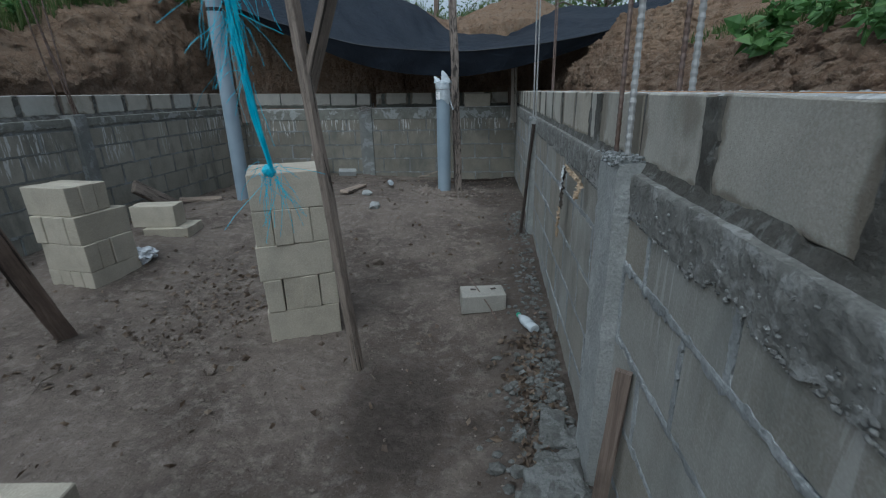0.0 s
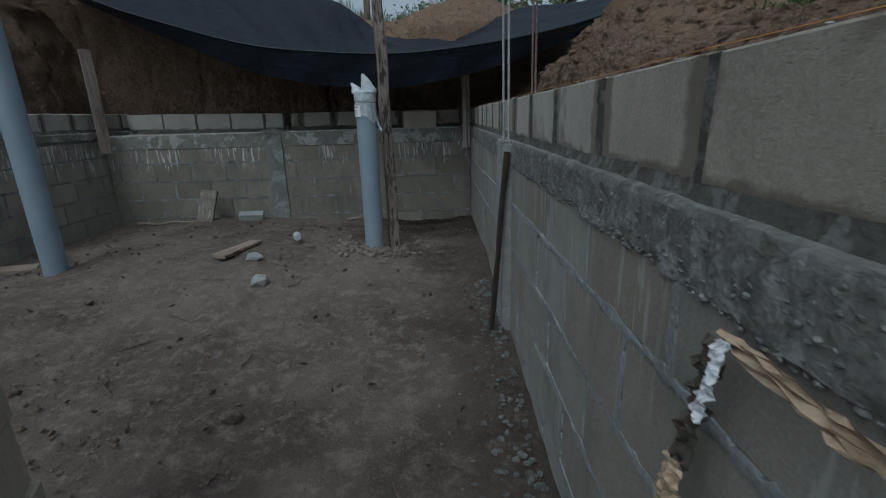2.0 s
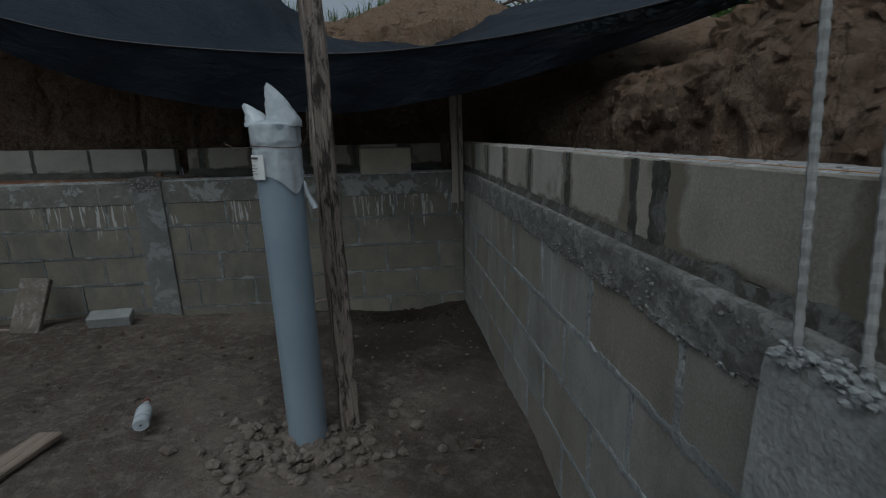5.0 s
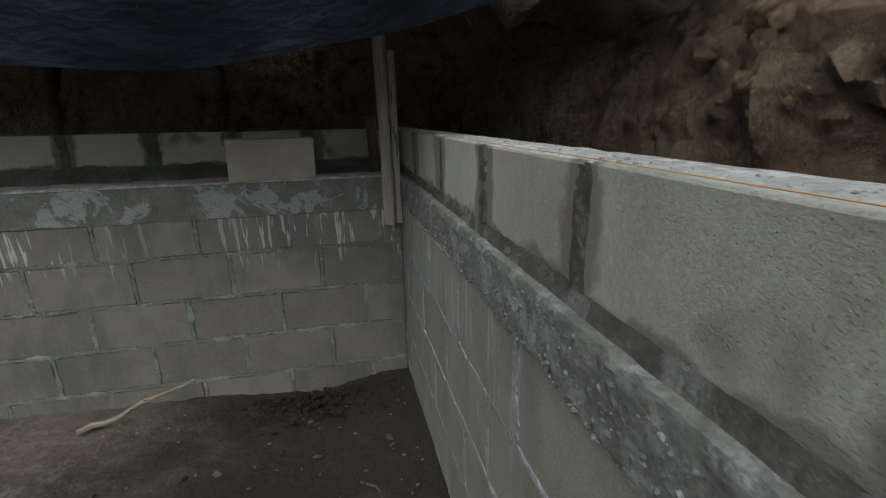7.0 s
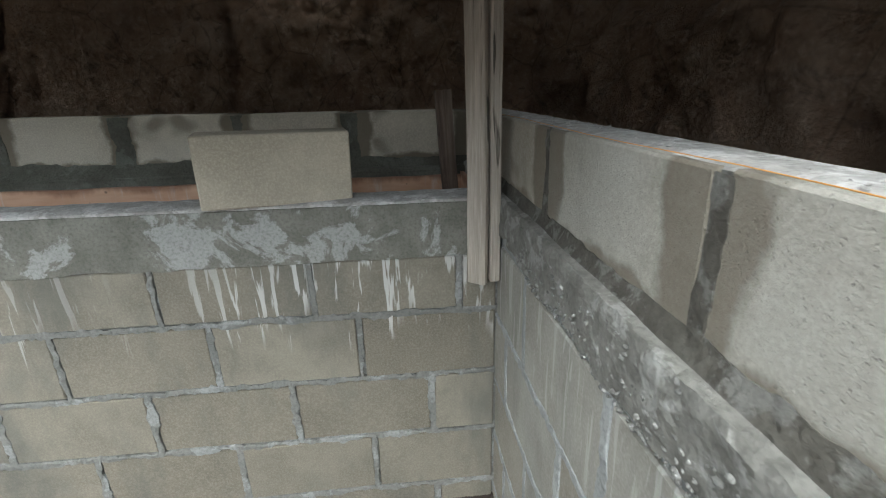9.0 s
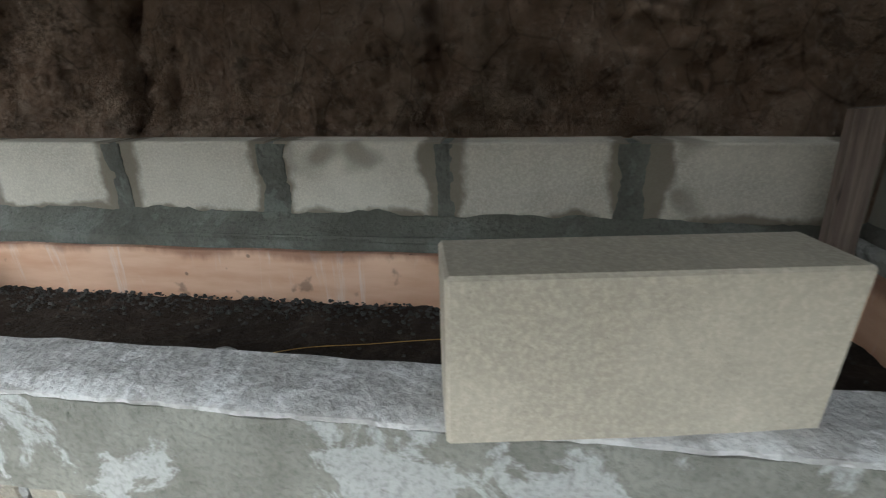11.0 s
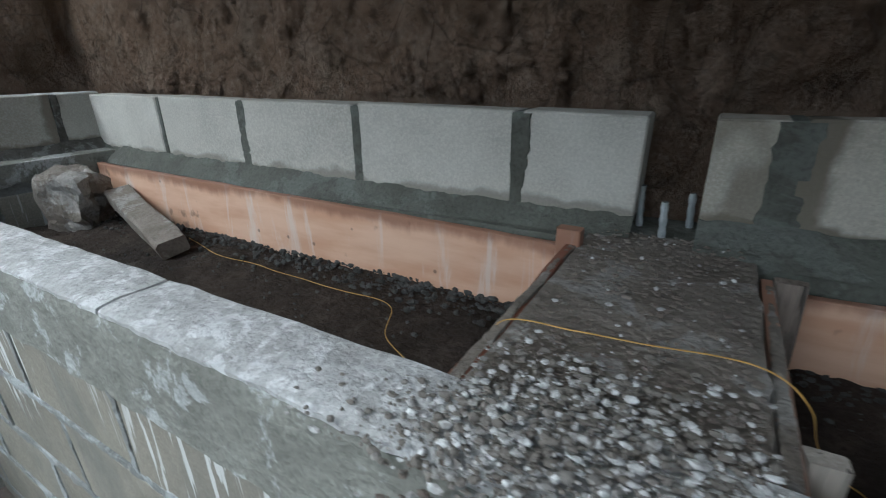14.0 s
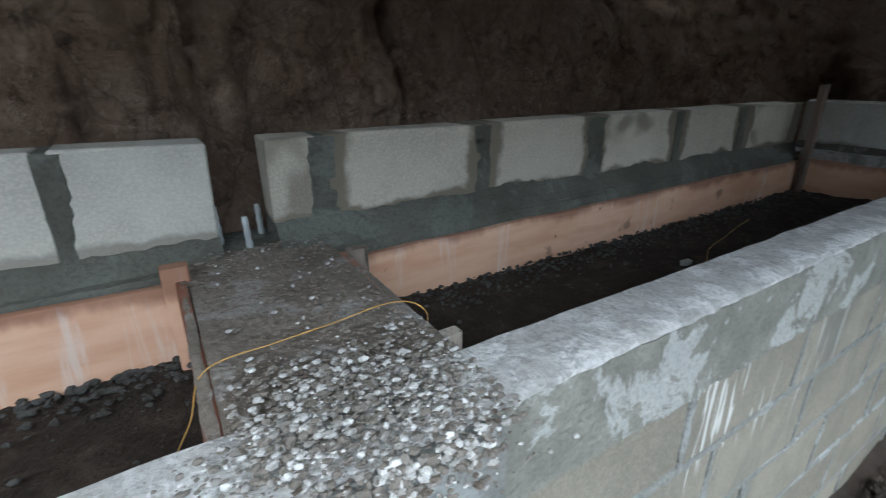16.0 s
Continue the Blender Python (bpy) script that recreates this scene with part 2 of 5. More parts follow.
M_MORTAR = rough_cement("mortar", (0.24, 0.25, 0.25), (0.34, 0.355, 0.355), (0.46, 0.48, 0.48), 0.5)
M_MORTAR_OLD = rough_cement("mortar_old", (0.17, 0.175, 0.165), (0.24, 0.24, 0.225), (0.42, 0.44, 0.44), 0.45)
M_MORTAR_WET = rough_cement("mortar_wet", (0.076, 0.076, 0.060), (0.124, 0.126, 0.104), (0.20, 0.21, 0.19), 0.4, damp=0.5)
M_MORTAR_DAMP = rough_cement("mortar_damp", (0.055, 0.050, 0.041), (0.105, 0.100, 0.086), (0.26, 0.262, 0.25), 0.45, 2.4, damp=0.3)
M_BEAM = rough_cement("beam_cement", (0.165, 0.163, 0.138), (0.245, 0.243, 0.21), (0.50, 0.51, 0.50), 0.6, 1.7)
M_BEAM_EAST = rough_cement("beam_cement_rough", (0.14, 0.138, 0.124), (0.235, 0.232, 0.215), (0.38, 0.382, 0.37), 0.55, 2.6)
M_COLUMN = rough_cement("column_cement", (0.30, 0.31, 0.30), (0.38, 0.39, 0.375), (0.48, 0.49, 0.48), 0.5)
# pale cement, raised further so that light from above is in the colour
M_LEDGE = rough_cement("ledge_top", (0.34, 0.330, 0.312), (0.49, 0.483, 0.468), (0.66, 0.658, 0.65), 0.65, 3.2)
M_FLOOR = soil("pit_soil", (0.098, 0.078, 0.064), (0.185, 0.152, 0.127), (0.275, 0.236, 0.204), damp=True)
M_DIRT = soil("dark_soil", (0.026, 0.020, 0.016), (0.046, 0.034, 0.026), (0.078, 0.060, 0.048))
M_BANK = bank_soil()
M_SOILED = rough_cement("soiled_cement", (0.16, 0.132, 0.106), (0.25, 0.218, 0.182), (0.42, 0.405, 0.38), 0.5, 1.5)
M_RUBBLE = rough_cement("rubble", (0.09, 0.09, 0.083), (0.165, 0.165, 0.155), (0.28, 0.29, 0.285), 0.4, 3.0)
M_TRENCH = rough_cement("trench_crumbs", (0.035, 0.033, 0.030), (0.070, 0.069, 0.065), (0.125, 0.128, 0.126), 0.3, 2.0)
M_CHIPS = mixed_stone("pale_chips", (0.17, 0.150, 0.128), (0.68, 0.675, 0.66))
M_GRIT = mixed_stone("beam_grit", (0.15, 0.15, 0.142), (0.31, 0.312, 0.30))
M_CLOD = soil("clods", (0.16, 0.13, 0.108), (0.24, 0.20, 0.168), (0.34, 0.30, 0.26))
M_PIPE = plain("blue_pvc", (0.25, 0.315, 0.37), (0.30, 0.365, 0.42), 4, 0.45, 0.05)
M_BAND = plain("black_tape", (0.01, 0.01, 0.012), (0.02, 0.02, 0.022), 20, 0.5)
M_WOOD = timber("grey_timber", (0.17, 0.135, 0.11), (0.29, 0.238, 0.195), black=0.35)
M_WOOD_X = timber("grey_timber_flat", (0.24, 0.19, 0.15), (0.38, 0.30, 0.235), 0)
M_WOOD_DARK = timber("old_timber", (0.13, 0.095, 0.075), (0.24, 0.185, 0.15), dark=0.8)
M_POST = timber("split_timber", (0.15, 0.118, 0.098), (0.30, 0.25, 0.21), dark=0.6, black=0.9)
M_WOOD_PALE = timber("pale_timber", (0.36, 0.32, 0.27), (0.5, 0.45, 0.39), dark=0.35)
M_FORM = formwork("orange_form", (0.54, 0.31, 0.195), (0.66, 0.43, 0.30), (0.66, 0.60, 0.55))
M_FORM_RED = formwork("red_form", (0.20, 0.068, 0.038), (0.27, 0.10, 0.055), (0.36, 0.22, 0.17))
M_REBAR = plain("rusted_bar", (0.12, 0.075, 0.055), (0.22, 0.17, 0.15), 30, 0.65, 0.5, 0.002, Metallic=0.45)
M_REBAR_GREY = plain("cement_coated_bar", (0.26, 0.26, 0.25), (0.36, 0.36, 0.35), 40, 0.75, 0.5, 0.002)
M_BAR_DARK = plain("dark_bar", (0.022, 0.016, 0.013), (0.05, 0.035, 0.028), 12, 0.7)
M_STUB = plain("galvanised_stub", (0.40, 0.43, 0.44), (0.55, 0.58, 0.58), 40, 0.45, 0.3, Metallic=0.5)
M_NET = netting()
M_ROPE = plain("cyan_rope", (0.02, 0.36, 0.52), (0.05, 0.52, 0.66), 30, 0.5)
M_PAPER = plain("kraft_paper", (0.33, 0.24, 0.15), (0.47, 0.36, 0.25), 14, 0.85, 0.5, 0.01)
M_PAPER_DARK = plain("wet_paper", (0.05, 0.042, 0.035), (0.11, 0.09, 0.07), 14, 0.8, 0.5, 0.01)
M_PLASTIC = plain("white_plastic", (0.66, 0.68, 0.70), (0.78, 0.80, 0.82), 12, 0.35, 0.6, 0.01)
M_BAG = plain("clear_bag", (0.50, 0.55, 0.58), (0.70, 0.75, 0.78), 16, 0.25, 0.3, 0.004, Transmission_Weight=0.2)
M_LABEL = plain("paper_label", (0.78, 0.78, 0.76), (0.84, 0.84, 0.82), 20, 0.6)
M_INK = plain("ink", (0.05, 0.05, 0.06), (0.08, 0.08, 0.09), 20, 0.6)
M_YELLOW = plain("yellow_string", (0.45, 0.26, 0.06), (0.60, 0.36, 0.09), 40, 0.6)
M_ORANGE = plain("orange_string", (0.55, 0.25, 0.05), (0.66, 0.32, 0.08), 40, 0.6)
M_LEAF = leafage("weed_leaf", (0.06, 0.15, 0.035), (0.15, 0.28, 0.085))
M_GRASS = leafage("grass_blade", (0.07, 0.13, 0.03), (0.17, 0.22, 0.08))
M_TREE = leafage("tree_leaf", (0.05, 0.10, 0.025), (0.13, 0.20, 0.06))
M_LITTER = leafage("dry_leaf", (0.085, 0.062, 0.045), (0.22, 0.165, 0.12))
M_BARK = timber("bark", (0.09, 0.07, 0.05), (0.17, 0.14, 0.11))
M_GREENCAP = plain("green_plastic", (0.02, 0.22, 0.14), (0.04, 0.30, 0.19), 20, 0.4)
M_ROOT = timber("dry_root", (0.25, 0.20, 0.16), (0.40, 0.33, 0.27), 0)


# ---- mesh helpers ----
def smooth(me):
    me.polygons.foreach_set("use_smooth", [True] * len(me.polygons))
    me.set_sharp_from_angle(angle=radians(38))
    return me


def mesh_of(bm, name, material, soft=False):
    me = bpy.data.meshes.new(name)
    bmesh.ops.recalc_face_normals(bm, faces=bm.faces[:])
    bm.to_mesh(me)
    bm.free()
    me.materials.append(material)
    return smooth(me) if soft else me


def part(name, bm, material, parent, label="", soft=False, m=None):
    ob = new(name, mesh_of(bm, name, material, soft) if isinstance(bm, bmesh.types.BMesh) else bm)
    ob.parent = parent
    if m is not None:
        ob.matrix_basis = m
    return tagged(ob, label)


def thing(name, m, label, category, bm=None, material=None, group="", kind="", soft=False):
    ob = new(name, mesh_of(bm, name, material, soft) if bm else None)
    ob.matrix_basis = m
    return tagged(ob, label, category, group, kind)


def box_bm(sx, sy, sz, bevel=0.004, jitter=0.0, at=(0, 0, 0), bm=None, turn=None):
    one = bmesh.new()
    bmesh.ops.create_cube(one, size=1)
    for v in one.verts:
        v.co = Vector((v.co.x * sx, v.co.y * sy, v.co.z * sz)) + Vector([random.uniform(-jitter, jitter) for _ in range(3)])
    if bevel:
        bmesh.ops.bevel(one, geom=one.edges[:], offset=bevel, segments=1, affect="EDGES")
    for v in one.verts:
        v.co = (turn @ v.co if turn else v.co) + Vector(at)
    if bm is None:
        return one
    me = bpy.data.meshes.new("tmp")
    one.to_mesh(me)
    one.free()
    bm.from_mesh(me)
    bpy.data.meshes.remove(me)
    return bm


def board_bm(sx, sy, sz, cuts=10, wobble=0.004, seed=0.0):
    """A board along z with slightly wandering, worn edges."""
    bm = bmesh.new()
    rings = []
    for i in range(cuts + 1):
        z = (i / cuts - 0.5) * sz
        ox, oy = (noise.noise((seed, z * 2, k)) * wobble * 2 for k in (0.0, 5.0))
        ring = []
        for cx, cy in ((-1, -0.8), (-0.85, -1), (0.85, -1), (1, -0.8), (1, 0.8), (0.85, 1), (-0.85, 1), (-1, 0.8)):
            k = noise.noise((cx * 3 + seed, cy * 3, z * 6)) * wobble
            ring.append(bm.verts.new((cx * sx / 2 + ox + k, cy * sy / 2 + oy + k, z)))
        rings.append(ring)
    for a, b in zip(rings, rings[1:]):
        for k in range(8):
            bm.faces.new((a[k], a[(k + 1) % 8], b[(k + 1) % 8], b[k]))
    bm.faces.new(rings[0][::-1])
    bm.faces.new(rings[-1])
    return bm


def between(a, b, roll=0.0):
    """Pose whose z axis runs from a to b, at the middle."""
    a, b = Vector(a), Vector(b)
    return Matrix.Translation((a + b) / 2) @ (b - a).to_track_quat("Z", "Y").to_matrix().to_4x4() @ pose(0, 0, 0, 0, 0, roll)


def tube_bm(pts, radius, sides=8, bm=None, cap=True, wob=0.0):
    bm = bm or bmesh.new()
    pts = [Vector(p) for p in pts]
    rings = []
    for i, p in enumerate(pts):
        d = (pts[min(i + 1, len(pts) - 1)] - pts[max(i - 1, 0)]).normalized()
        q = d.to_track_quat("Z", "Y")
        r = radius(i / max(1, len(pts) - 1)) if callable(radius) else radius
        rings.append([bm.verts.new(p + q @ Vector((math.cos(a) * r, math.sin(a) * r, 0)) * (1 + wob * random.uniform(-1, 1)))
                      for a in (2 * math.pi * k / sides for k in range(sides))])
    for a, b in zip(rings, rings[1:]):
        for k in range(sides):
            bm.faces.new((a[k], a[(k + 1) % sides], b[(k + 1) % sides], b[k]))
    if cap:
        bm.faces.new(rings[0][::-1])
        bm.faces.new(rings[-1])
    return bm


def stone_bm(size, bm=None, at=(0, 0, 0), flat=0.7):
    one = bmesh.new()
    bmesh.ops.create_icosphere(one, subdivisions=1, radius=0.5)
    k = random.uniform(0, 99)
    t = Euler([random.uniform(0, 6.3) for _ in range(3)]).to_matrix()
    s = Vector((random.uniform(0.8, 1.3), random.uniform(0.6, 1.0), flat))
    for v in one.verts:
        f = 1 + 0.5 * noise.noise(v.co * 2.2 + Vector((k, 0, 0)))
        v.co = Vector([c * x for c, x in zip(t @ v.co * f, s)]) * size + Vector(at)
    if bm is None:
        return one
    off = len(bm.verts)
    made = [bm.verts.new(v.co) for v in one.verts]
    for f in one.faces:
        bm.faces.new([made[v.index] for v in f.verts])
    one.free()
    return bm


def lumpy_strip(bm, p0, p1, width, proud, out, seg=0.011, rag=0.42):
    """A smear of mortar from p0 to p1 on a face; out: unit vector out of the wall."""
    p0, p1, out = Vector(p0), Vector(p1), Vector(out)
    d = p1 - p0
    n = max(2, int(d.length / seg))
    side = d.normalized().cross(out)
    prev = None
    for i in range(n + 1):
        c = p0 + d * (i / n)
        k = noise.noise(c * 9) + 0.8 * noise.noise(c * 31) + 0.7 * noise.noise(c * 83)
        k2 = noise.noise(c * 11 + Vector((7, 3, 1))) + 0.8 * noise.noise(c * 37) + 0.7 * noise.noise(c * 79)
        h = max(0.1, 0.8 + 0.8 * noise.noise(c * 17 + Vector((0, 9, 0))) + 0.6 * noise.noise(c * 61)) * proud
        wl, wr = width * (0.5 + rag * k), width * (0.5 + rag * k2)
        ring = [bm.verts.new(c + side * s + out * o) for s, o in
                ((-wl, -0.012), (-wl * 0.85, h * 0.6), (-wl * 0.25, h), (wr * 0.3, h * 0.92), (wr * 0.85, h * 0.6), (wr, -0.012))]
        if prev:
            for a in range(5):
                bm.faces.new((prev[a], prev[a + 1], ring[a + 1], ring[a]))
        prev = ring


def rough_band(bm, u0, u1, z0, z1, y0, y1, amp, rag=0.0, step=0.025, top_rag=0.0):
    """A rough cast band: front face at y0, depth to y1, ragged lower edge, worn top arris."""
    n = max(2, int((u1 - u0) / step))
    rows = max(2, int((z1 - z0) / step))
    cols = []
    for i in range(n + 1):
        u = u0 + (u1 - u0) * i / n
        lo = z0 + rag * (noise.noise((u * 6, z0, 2.0)) + 0.7 * noise.noise((u * 21, z0, 5.0)))
        hi = z1 + top_rag * noise.noise((u * 8, z1, 3.0))
        col = [bm.verts.new((u, y0 + 0.045, lo))]
        for j in range(rows + 1):
            z = lo + (hi - lo) * j / rows
            d = amp * (0.6 * noise.noise((u * 8, y0, z * 8)) + 0.9 * noise.noise((u * 30, y0, z * 30)) + 0.7 * noise.noise((u * 70, y0, z * 70)))
            if j == rows:
                d += 0.005 + 0.005 * noise.noise((u * 13, 4.0, z))
                z -= 0.004
            col.append(bm.verts.new((u, y0 + d, z)))
        for k in (0.3, 0.65, 1.0):
            y = y0 + (y1 - y0) * k
            col.append(bm.verts.new((u, y, hi + 0.8 * amp * noise.noise((u * 15, y * 15, 8.0)))))
        col.append(bm.verts.new((u, y1, lo)))
        cols.append(col)
    for a, b in zip(cols, cols[1:]):
        for k in range(len(a)):
            kk = (k + 1) % len(a)
            bm.faces.new((a[k], b[k], b[kk], a[kk]))
    bm.faces.new(cols[0])
    bm.faces.new(cols[-1][::-1])
    return bm


BLOCKS = {}


def block_mesh(length, height, depth, material, kind=0):
    key = (round(length, 2), round(height, 2), depth, material.name, kind)
    if key not in BLOCKS:
        BLOCKS[key] = mesh_of(box_bm(length, depth, height, 0.004, 0.0025), "block", material)
    return BLOCKS[key]


def course(root, u0, u1, z0, z1, y, depth, pitch, shift, gap, material, name="block", skip=()):
    """One course of blocks; returns the head joints."""
    joints, u, k = [], u0 - shift, 0
    while u < u1 - 0.02:
        a, b = max(u, u0), min(u + pitch, u1)
        if b - a > 0.06 and not any(s0 < (a + b) / 2 < s1 for s0, s1 in skip):
            me = block_mesh(b - a - gap, z1 - z0, depth, material, random.randrange(3))
            ob = part(name, me, None, root)
            ob.matrix_basis = pose((a + b) / 2, y + depth / 2 + random.uniform(-0.002, 0.002), (z0 + z1) / 2, 0, random.uniform(-0.25, 0.25), random.uniform(-0.3, 0.3))
        if u > u0 + 0.02:
            joints.append(u)
        u += pitch
        k += 1
    return joints


# ---- pit floor ----
def floor_z(x, y):
    z = 0.02 + 0.25 * math.exp(-((x + 1.6) / 1.9) ** 2 - ((y - 5.6) / 1.35) ** 2)
    z += 0.15 * math.exp(-((x + 3.2) / 0.9) ** 2 - ((y - 3.9) / 1.5) ** 2)
    z += 0.05 * math.exp(-((x - 0.3) / 0.25) ** 2) - 0.06 * math.exp(-((y - 7.6) / 0.3) ** 2 - ((x + 0.1) / 0.5) ** 2)
    z -= 0.05 * math.exp(-((x + 0.3) / 0.8) ** 2 - ((y - 2.0) / 0.8) ** 2)
    z += 0.09 * math.exp(-((x + 2.8) / 0.9) ** 2 - ((y - 7.4) / 0.5) ** 2)
    return z + 0.03 * noise.noise((x * 1.3, y * 1.3, 0)) + 0.012 * noise.noise((x * 5, y * 5, 3))


def floor_grid():
    bm = bmesh.new()
    nx, ny = 210, 440
    x0, x1, y0, y1 = -4.3, 0.6, -2.6, 7.75
    rows = []
    for j in range(ny + 1):
        y = y0 + (y1 - y0) * j / ny
        row = []
        for i in range(nx + 1):
            x = x0 + (x1 - x0) * i / nx
            z = floor_z(x, y) + 0.016 * abs(noise.noise((x * 11, y * 11, 1))) + 0.014 * noise.noise((x * 5.5, y * 5.5, 7)) + 0.006 * noise.noise((x * 30, y * 30, 1))
            row.append(bm.verts.new((x, y, z)))
        rows.append(row)
    for a, b in zip(rows, rows[1:]):
        for i in range(nx):
            bm.faces.new((a[i], a[i + 1], b[i + 1], b[i]))
    return bm


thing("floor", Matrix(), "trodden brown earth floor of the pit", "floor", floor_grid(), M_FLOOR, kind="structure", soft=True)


# ---- earth round the pit ----
def ground_ring():
    """The cut earth faces and the land beyond, as one sheet with the pit left open."""
    x0, x1, y0, y1, r = -4.66, 0.88, -2.6, 8.56, 0.25
    path = []

    def run(a, b, nrm, step):
        a, b = Vector(a), Vector(b)
        n = int((b - a).length / step)
        for i in range(n):
            path.append((a + (b - a) * (i / n), Vector(nrm)))

    def arc(c, a0):
        for i in range(8):
            a = radians(a0 + 90 * i / 8)
            path.append((Vector(c), Vector((math.cos(a), math.sin(a)))))

    run((x0, y0), (x1, y0), (0, -1), 0.3)
    arc((x1, y0), -90)
    run((x1, y0), (x1, y1), (1, 0), 0.04)
    arc((x1, y1), 0)
    run((x1, y1), (x0, y1), (0, 1), 0.022)
    arc((x0, y1), 90)
    run((x0, y1), (x0, y0), (-1, 0), 0.05)
    arc((x0, y0), 180)
    prof = [(0.0, 0.85)]
    prof += [(0.0 + 0.10 * k / 20, 0.85 + 0.75 * k / 20) for k in range(1, 21)]
    prof += [(0.10 + 0.42 * k / 20, 1.60 + 0.55 * k / 20) for k in range(1, 21)]
    prof += [(0.52 + 0.9 * k / 16, 2.15 + 0.22 * k / 16) for k in range(1, 17)]
    prof += [(2.2, 2.35), (3.5, 2.3), (6, 2.25), (12, 2.2), (40, 2.2), (200, 2.2), (2500, 2.2)]
    bm = bmesh.new()
    cols = []
    for c, nrm in path:
        col = []
        back, left = max(0, nrm.y), max(0, -nrm.x)
        for d, z in prof:
            dd = d * (1 - 0.45 * back) if d < 1.5 else d
            if left:
                dd *= 1.15
            if nrm.x > 0 and d < 6:
                gentle = max(0, min(1, (5.2 - c.y) / 0.7)) * nrm.x
                dd += gentle * min(0.9, max(0, z - 1.38) * 1.35)
                z = z - (0.12 + 0.16 * max(0, min(1, c.y - 4.2))) * gentle * min(1, max(0, (z - 1.6) / 0.4))
            zz = z + (0.30 * back * min(1, max(0, (z - 1.5) / 0.6)) if d < 6 else 0)
            if d < 6:
                lift = max(0, min(1, (c.y - 5.2) / 2.2)) * max(0, min(1, (-0.9 - c.x) / 1.6)) * max(left, back)
                zz += 0.75 * lift * min(1, max(0, (z - 1.3) / 0.7))
            p = c + nrm * dd
            if d < 12:
                q = Vector((p.x, p.y, zz))
                fade = min(1, (zz - 0.85) / 0.25) if zz < 1.5 else 1
                k = 0.10 * noise.fractal(q * 1.1, 0.9, 2.2, 3) + 0.05 * noise.fractal(Vector((q.x * 5, q.y * 5, q.z * 2.2)), 0.9, 2.2, 4)
                k += 0.06 * abs(noise.noise(Vector((q.x * 2.4, q.y * 2.4, q.z * 1.3))))
                k += 0.07 * noise.turbulence(q * 5.5, 4, True) - 0.05
                f = noise.cell_vector(q * 5.5).x
                if back > 0.9:
                    for cx, deep in ((-1.53, 0.16), (-2.08, 0.06), (-2.5, 0.07), (-0.6, 0.06), (-3.3, 0.07)):
                        wide = (q.x - cx - 0.05 * noise.noise((cx, q.z * 4, 1)) - 0.02 * noise.noise((cx, q.z * 15, 4))) / 0.02
                        k += deep * math.exp(-wide * wide) * max(0, min(1, (q.z - 1.3) * 4))
                k += 0.035 * f
                p = p + nrm * (k * fade)
                if d > 0.45:
                    zz += 0.16 * noise.noise((p.x * 0.9, p.y * 0.9, 5)) + 0.05 * noise.noise((p.x * 4, p.y * 4, 2))
                if p.x > 0.9 and d > 0.2:
                    zz -= 0.30 * max(0, min(1, (p.y - 5.4) / 0.8)) * max(0, min(1, (8.1 - p.y) / 0.7)) * min(1, (p.x - 0.9) / 0.3)
                if d > 0.5:
                    zz += 0.30 * math.exp(-((p.x - 0.35) / 0.9) ** 2 - ((p.y - 9.7) / 0.7) ** 2)
                    zz += 0.25 * math.exp(-((p.x - 1.9) / 0.8) ** 2 - ((p.y - 2.2) / 1.5) ** 2)
            col.append(bm.verts.new((p.x, p.y, zz)))
        cols.append(col)
    for a, b in zip(cols, cols[1:] + cols[:1]):
        for k in range(len(prof) - 1):
            bm.faces.new((a[k], b[k], b[k + 1], a[k + 1]))
    return bm


thing("ground", Matrix(), "cut faces of brown earth and the land above the pit", "ground", ground_ring(), M_BANK, kind="structure", soft=True)


# ---- block walls ----
T_BACK = pose(0, 7.664, 0, 0, 0.12, 0)
T_REAR = pose(0, 8.38, 0)
T_RIGHT = pose(0.40, 0, 0, 0, 0, -90)
T_LEFT = pose(-4.15, 0, 0.06, 0, 0, 90)
PITCH, PITCH_LOW = 0.43, 0.4435
SETTLED = Matrix.Translation((-3, 0, 0.87)) @ pose(0, 0, 0, 0, -1.1, 0) @ Matrix.Translation((3, 0, -0.87))


def block_wall(name, m, label, u0, u1, beds, shift, material, mortar, beam_z, proud, width, slope=None):
    """A lower wall of 10 cm blocks in courses under a cast beam."""
    core = box_bm(u1 - u0, 0.088, beam_z[1] + 0.3, 0, 0, ((u0 + u1) / 2, 0.008 + 0.044, (beam_z[1] - 0.3) / 2 - 0.01))
    root = thing(name, m, label, "wall", core, mortar, kind="structure")
    strips = bmesh.new()
    for i, (a, b) in enumerate(zip(beds[1:], beds)):
        js = course(root, u0, u1, a + 0.008, b - 0.008, 0, 0.10, PITCH_LOW, (shift[i] if isinstance(shift, tuple) else (shift + (i % 2) * PITCH / 2) % PITCH), 0.018, material)
        for u in js:
            lumpy_strip(strips, (u + random.uniform(-0.004, 0.004), 0, a), (u, 0, b), width * random.uniform(0.7, 1.3), proud * random.uniform(0.5, 1.2), (0, -1, 0))
        lumpy_strip(strips, (u0, 0, a), (u1, 0, a), width, proud, (0, -1, 0), rag=0.52)
    if slope:
        bmesh.ops.transform(strips, matrix=slope, verts=strips.verts[:])
        for ob in root.children:
            ob.matrix_basis = slope @ ob.matrix_basis
    tagged(part("mortar_joints", strips, mortar, root), kind="stuff")
    return root


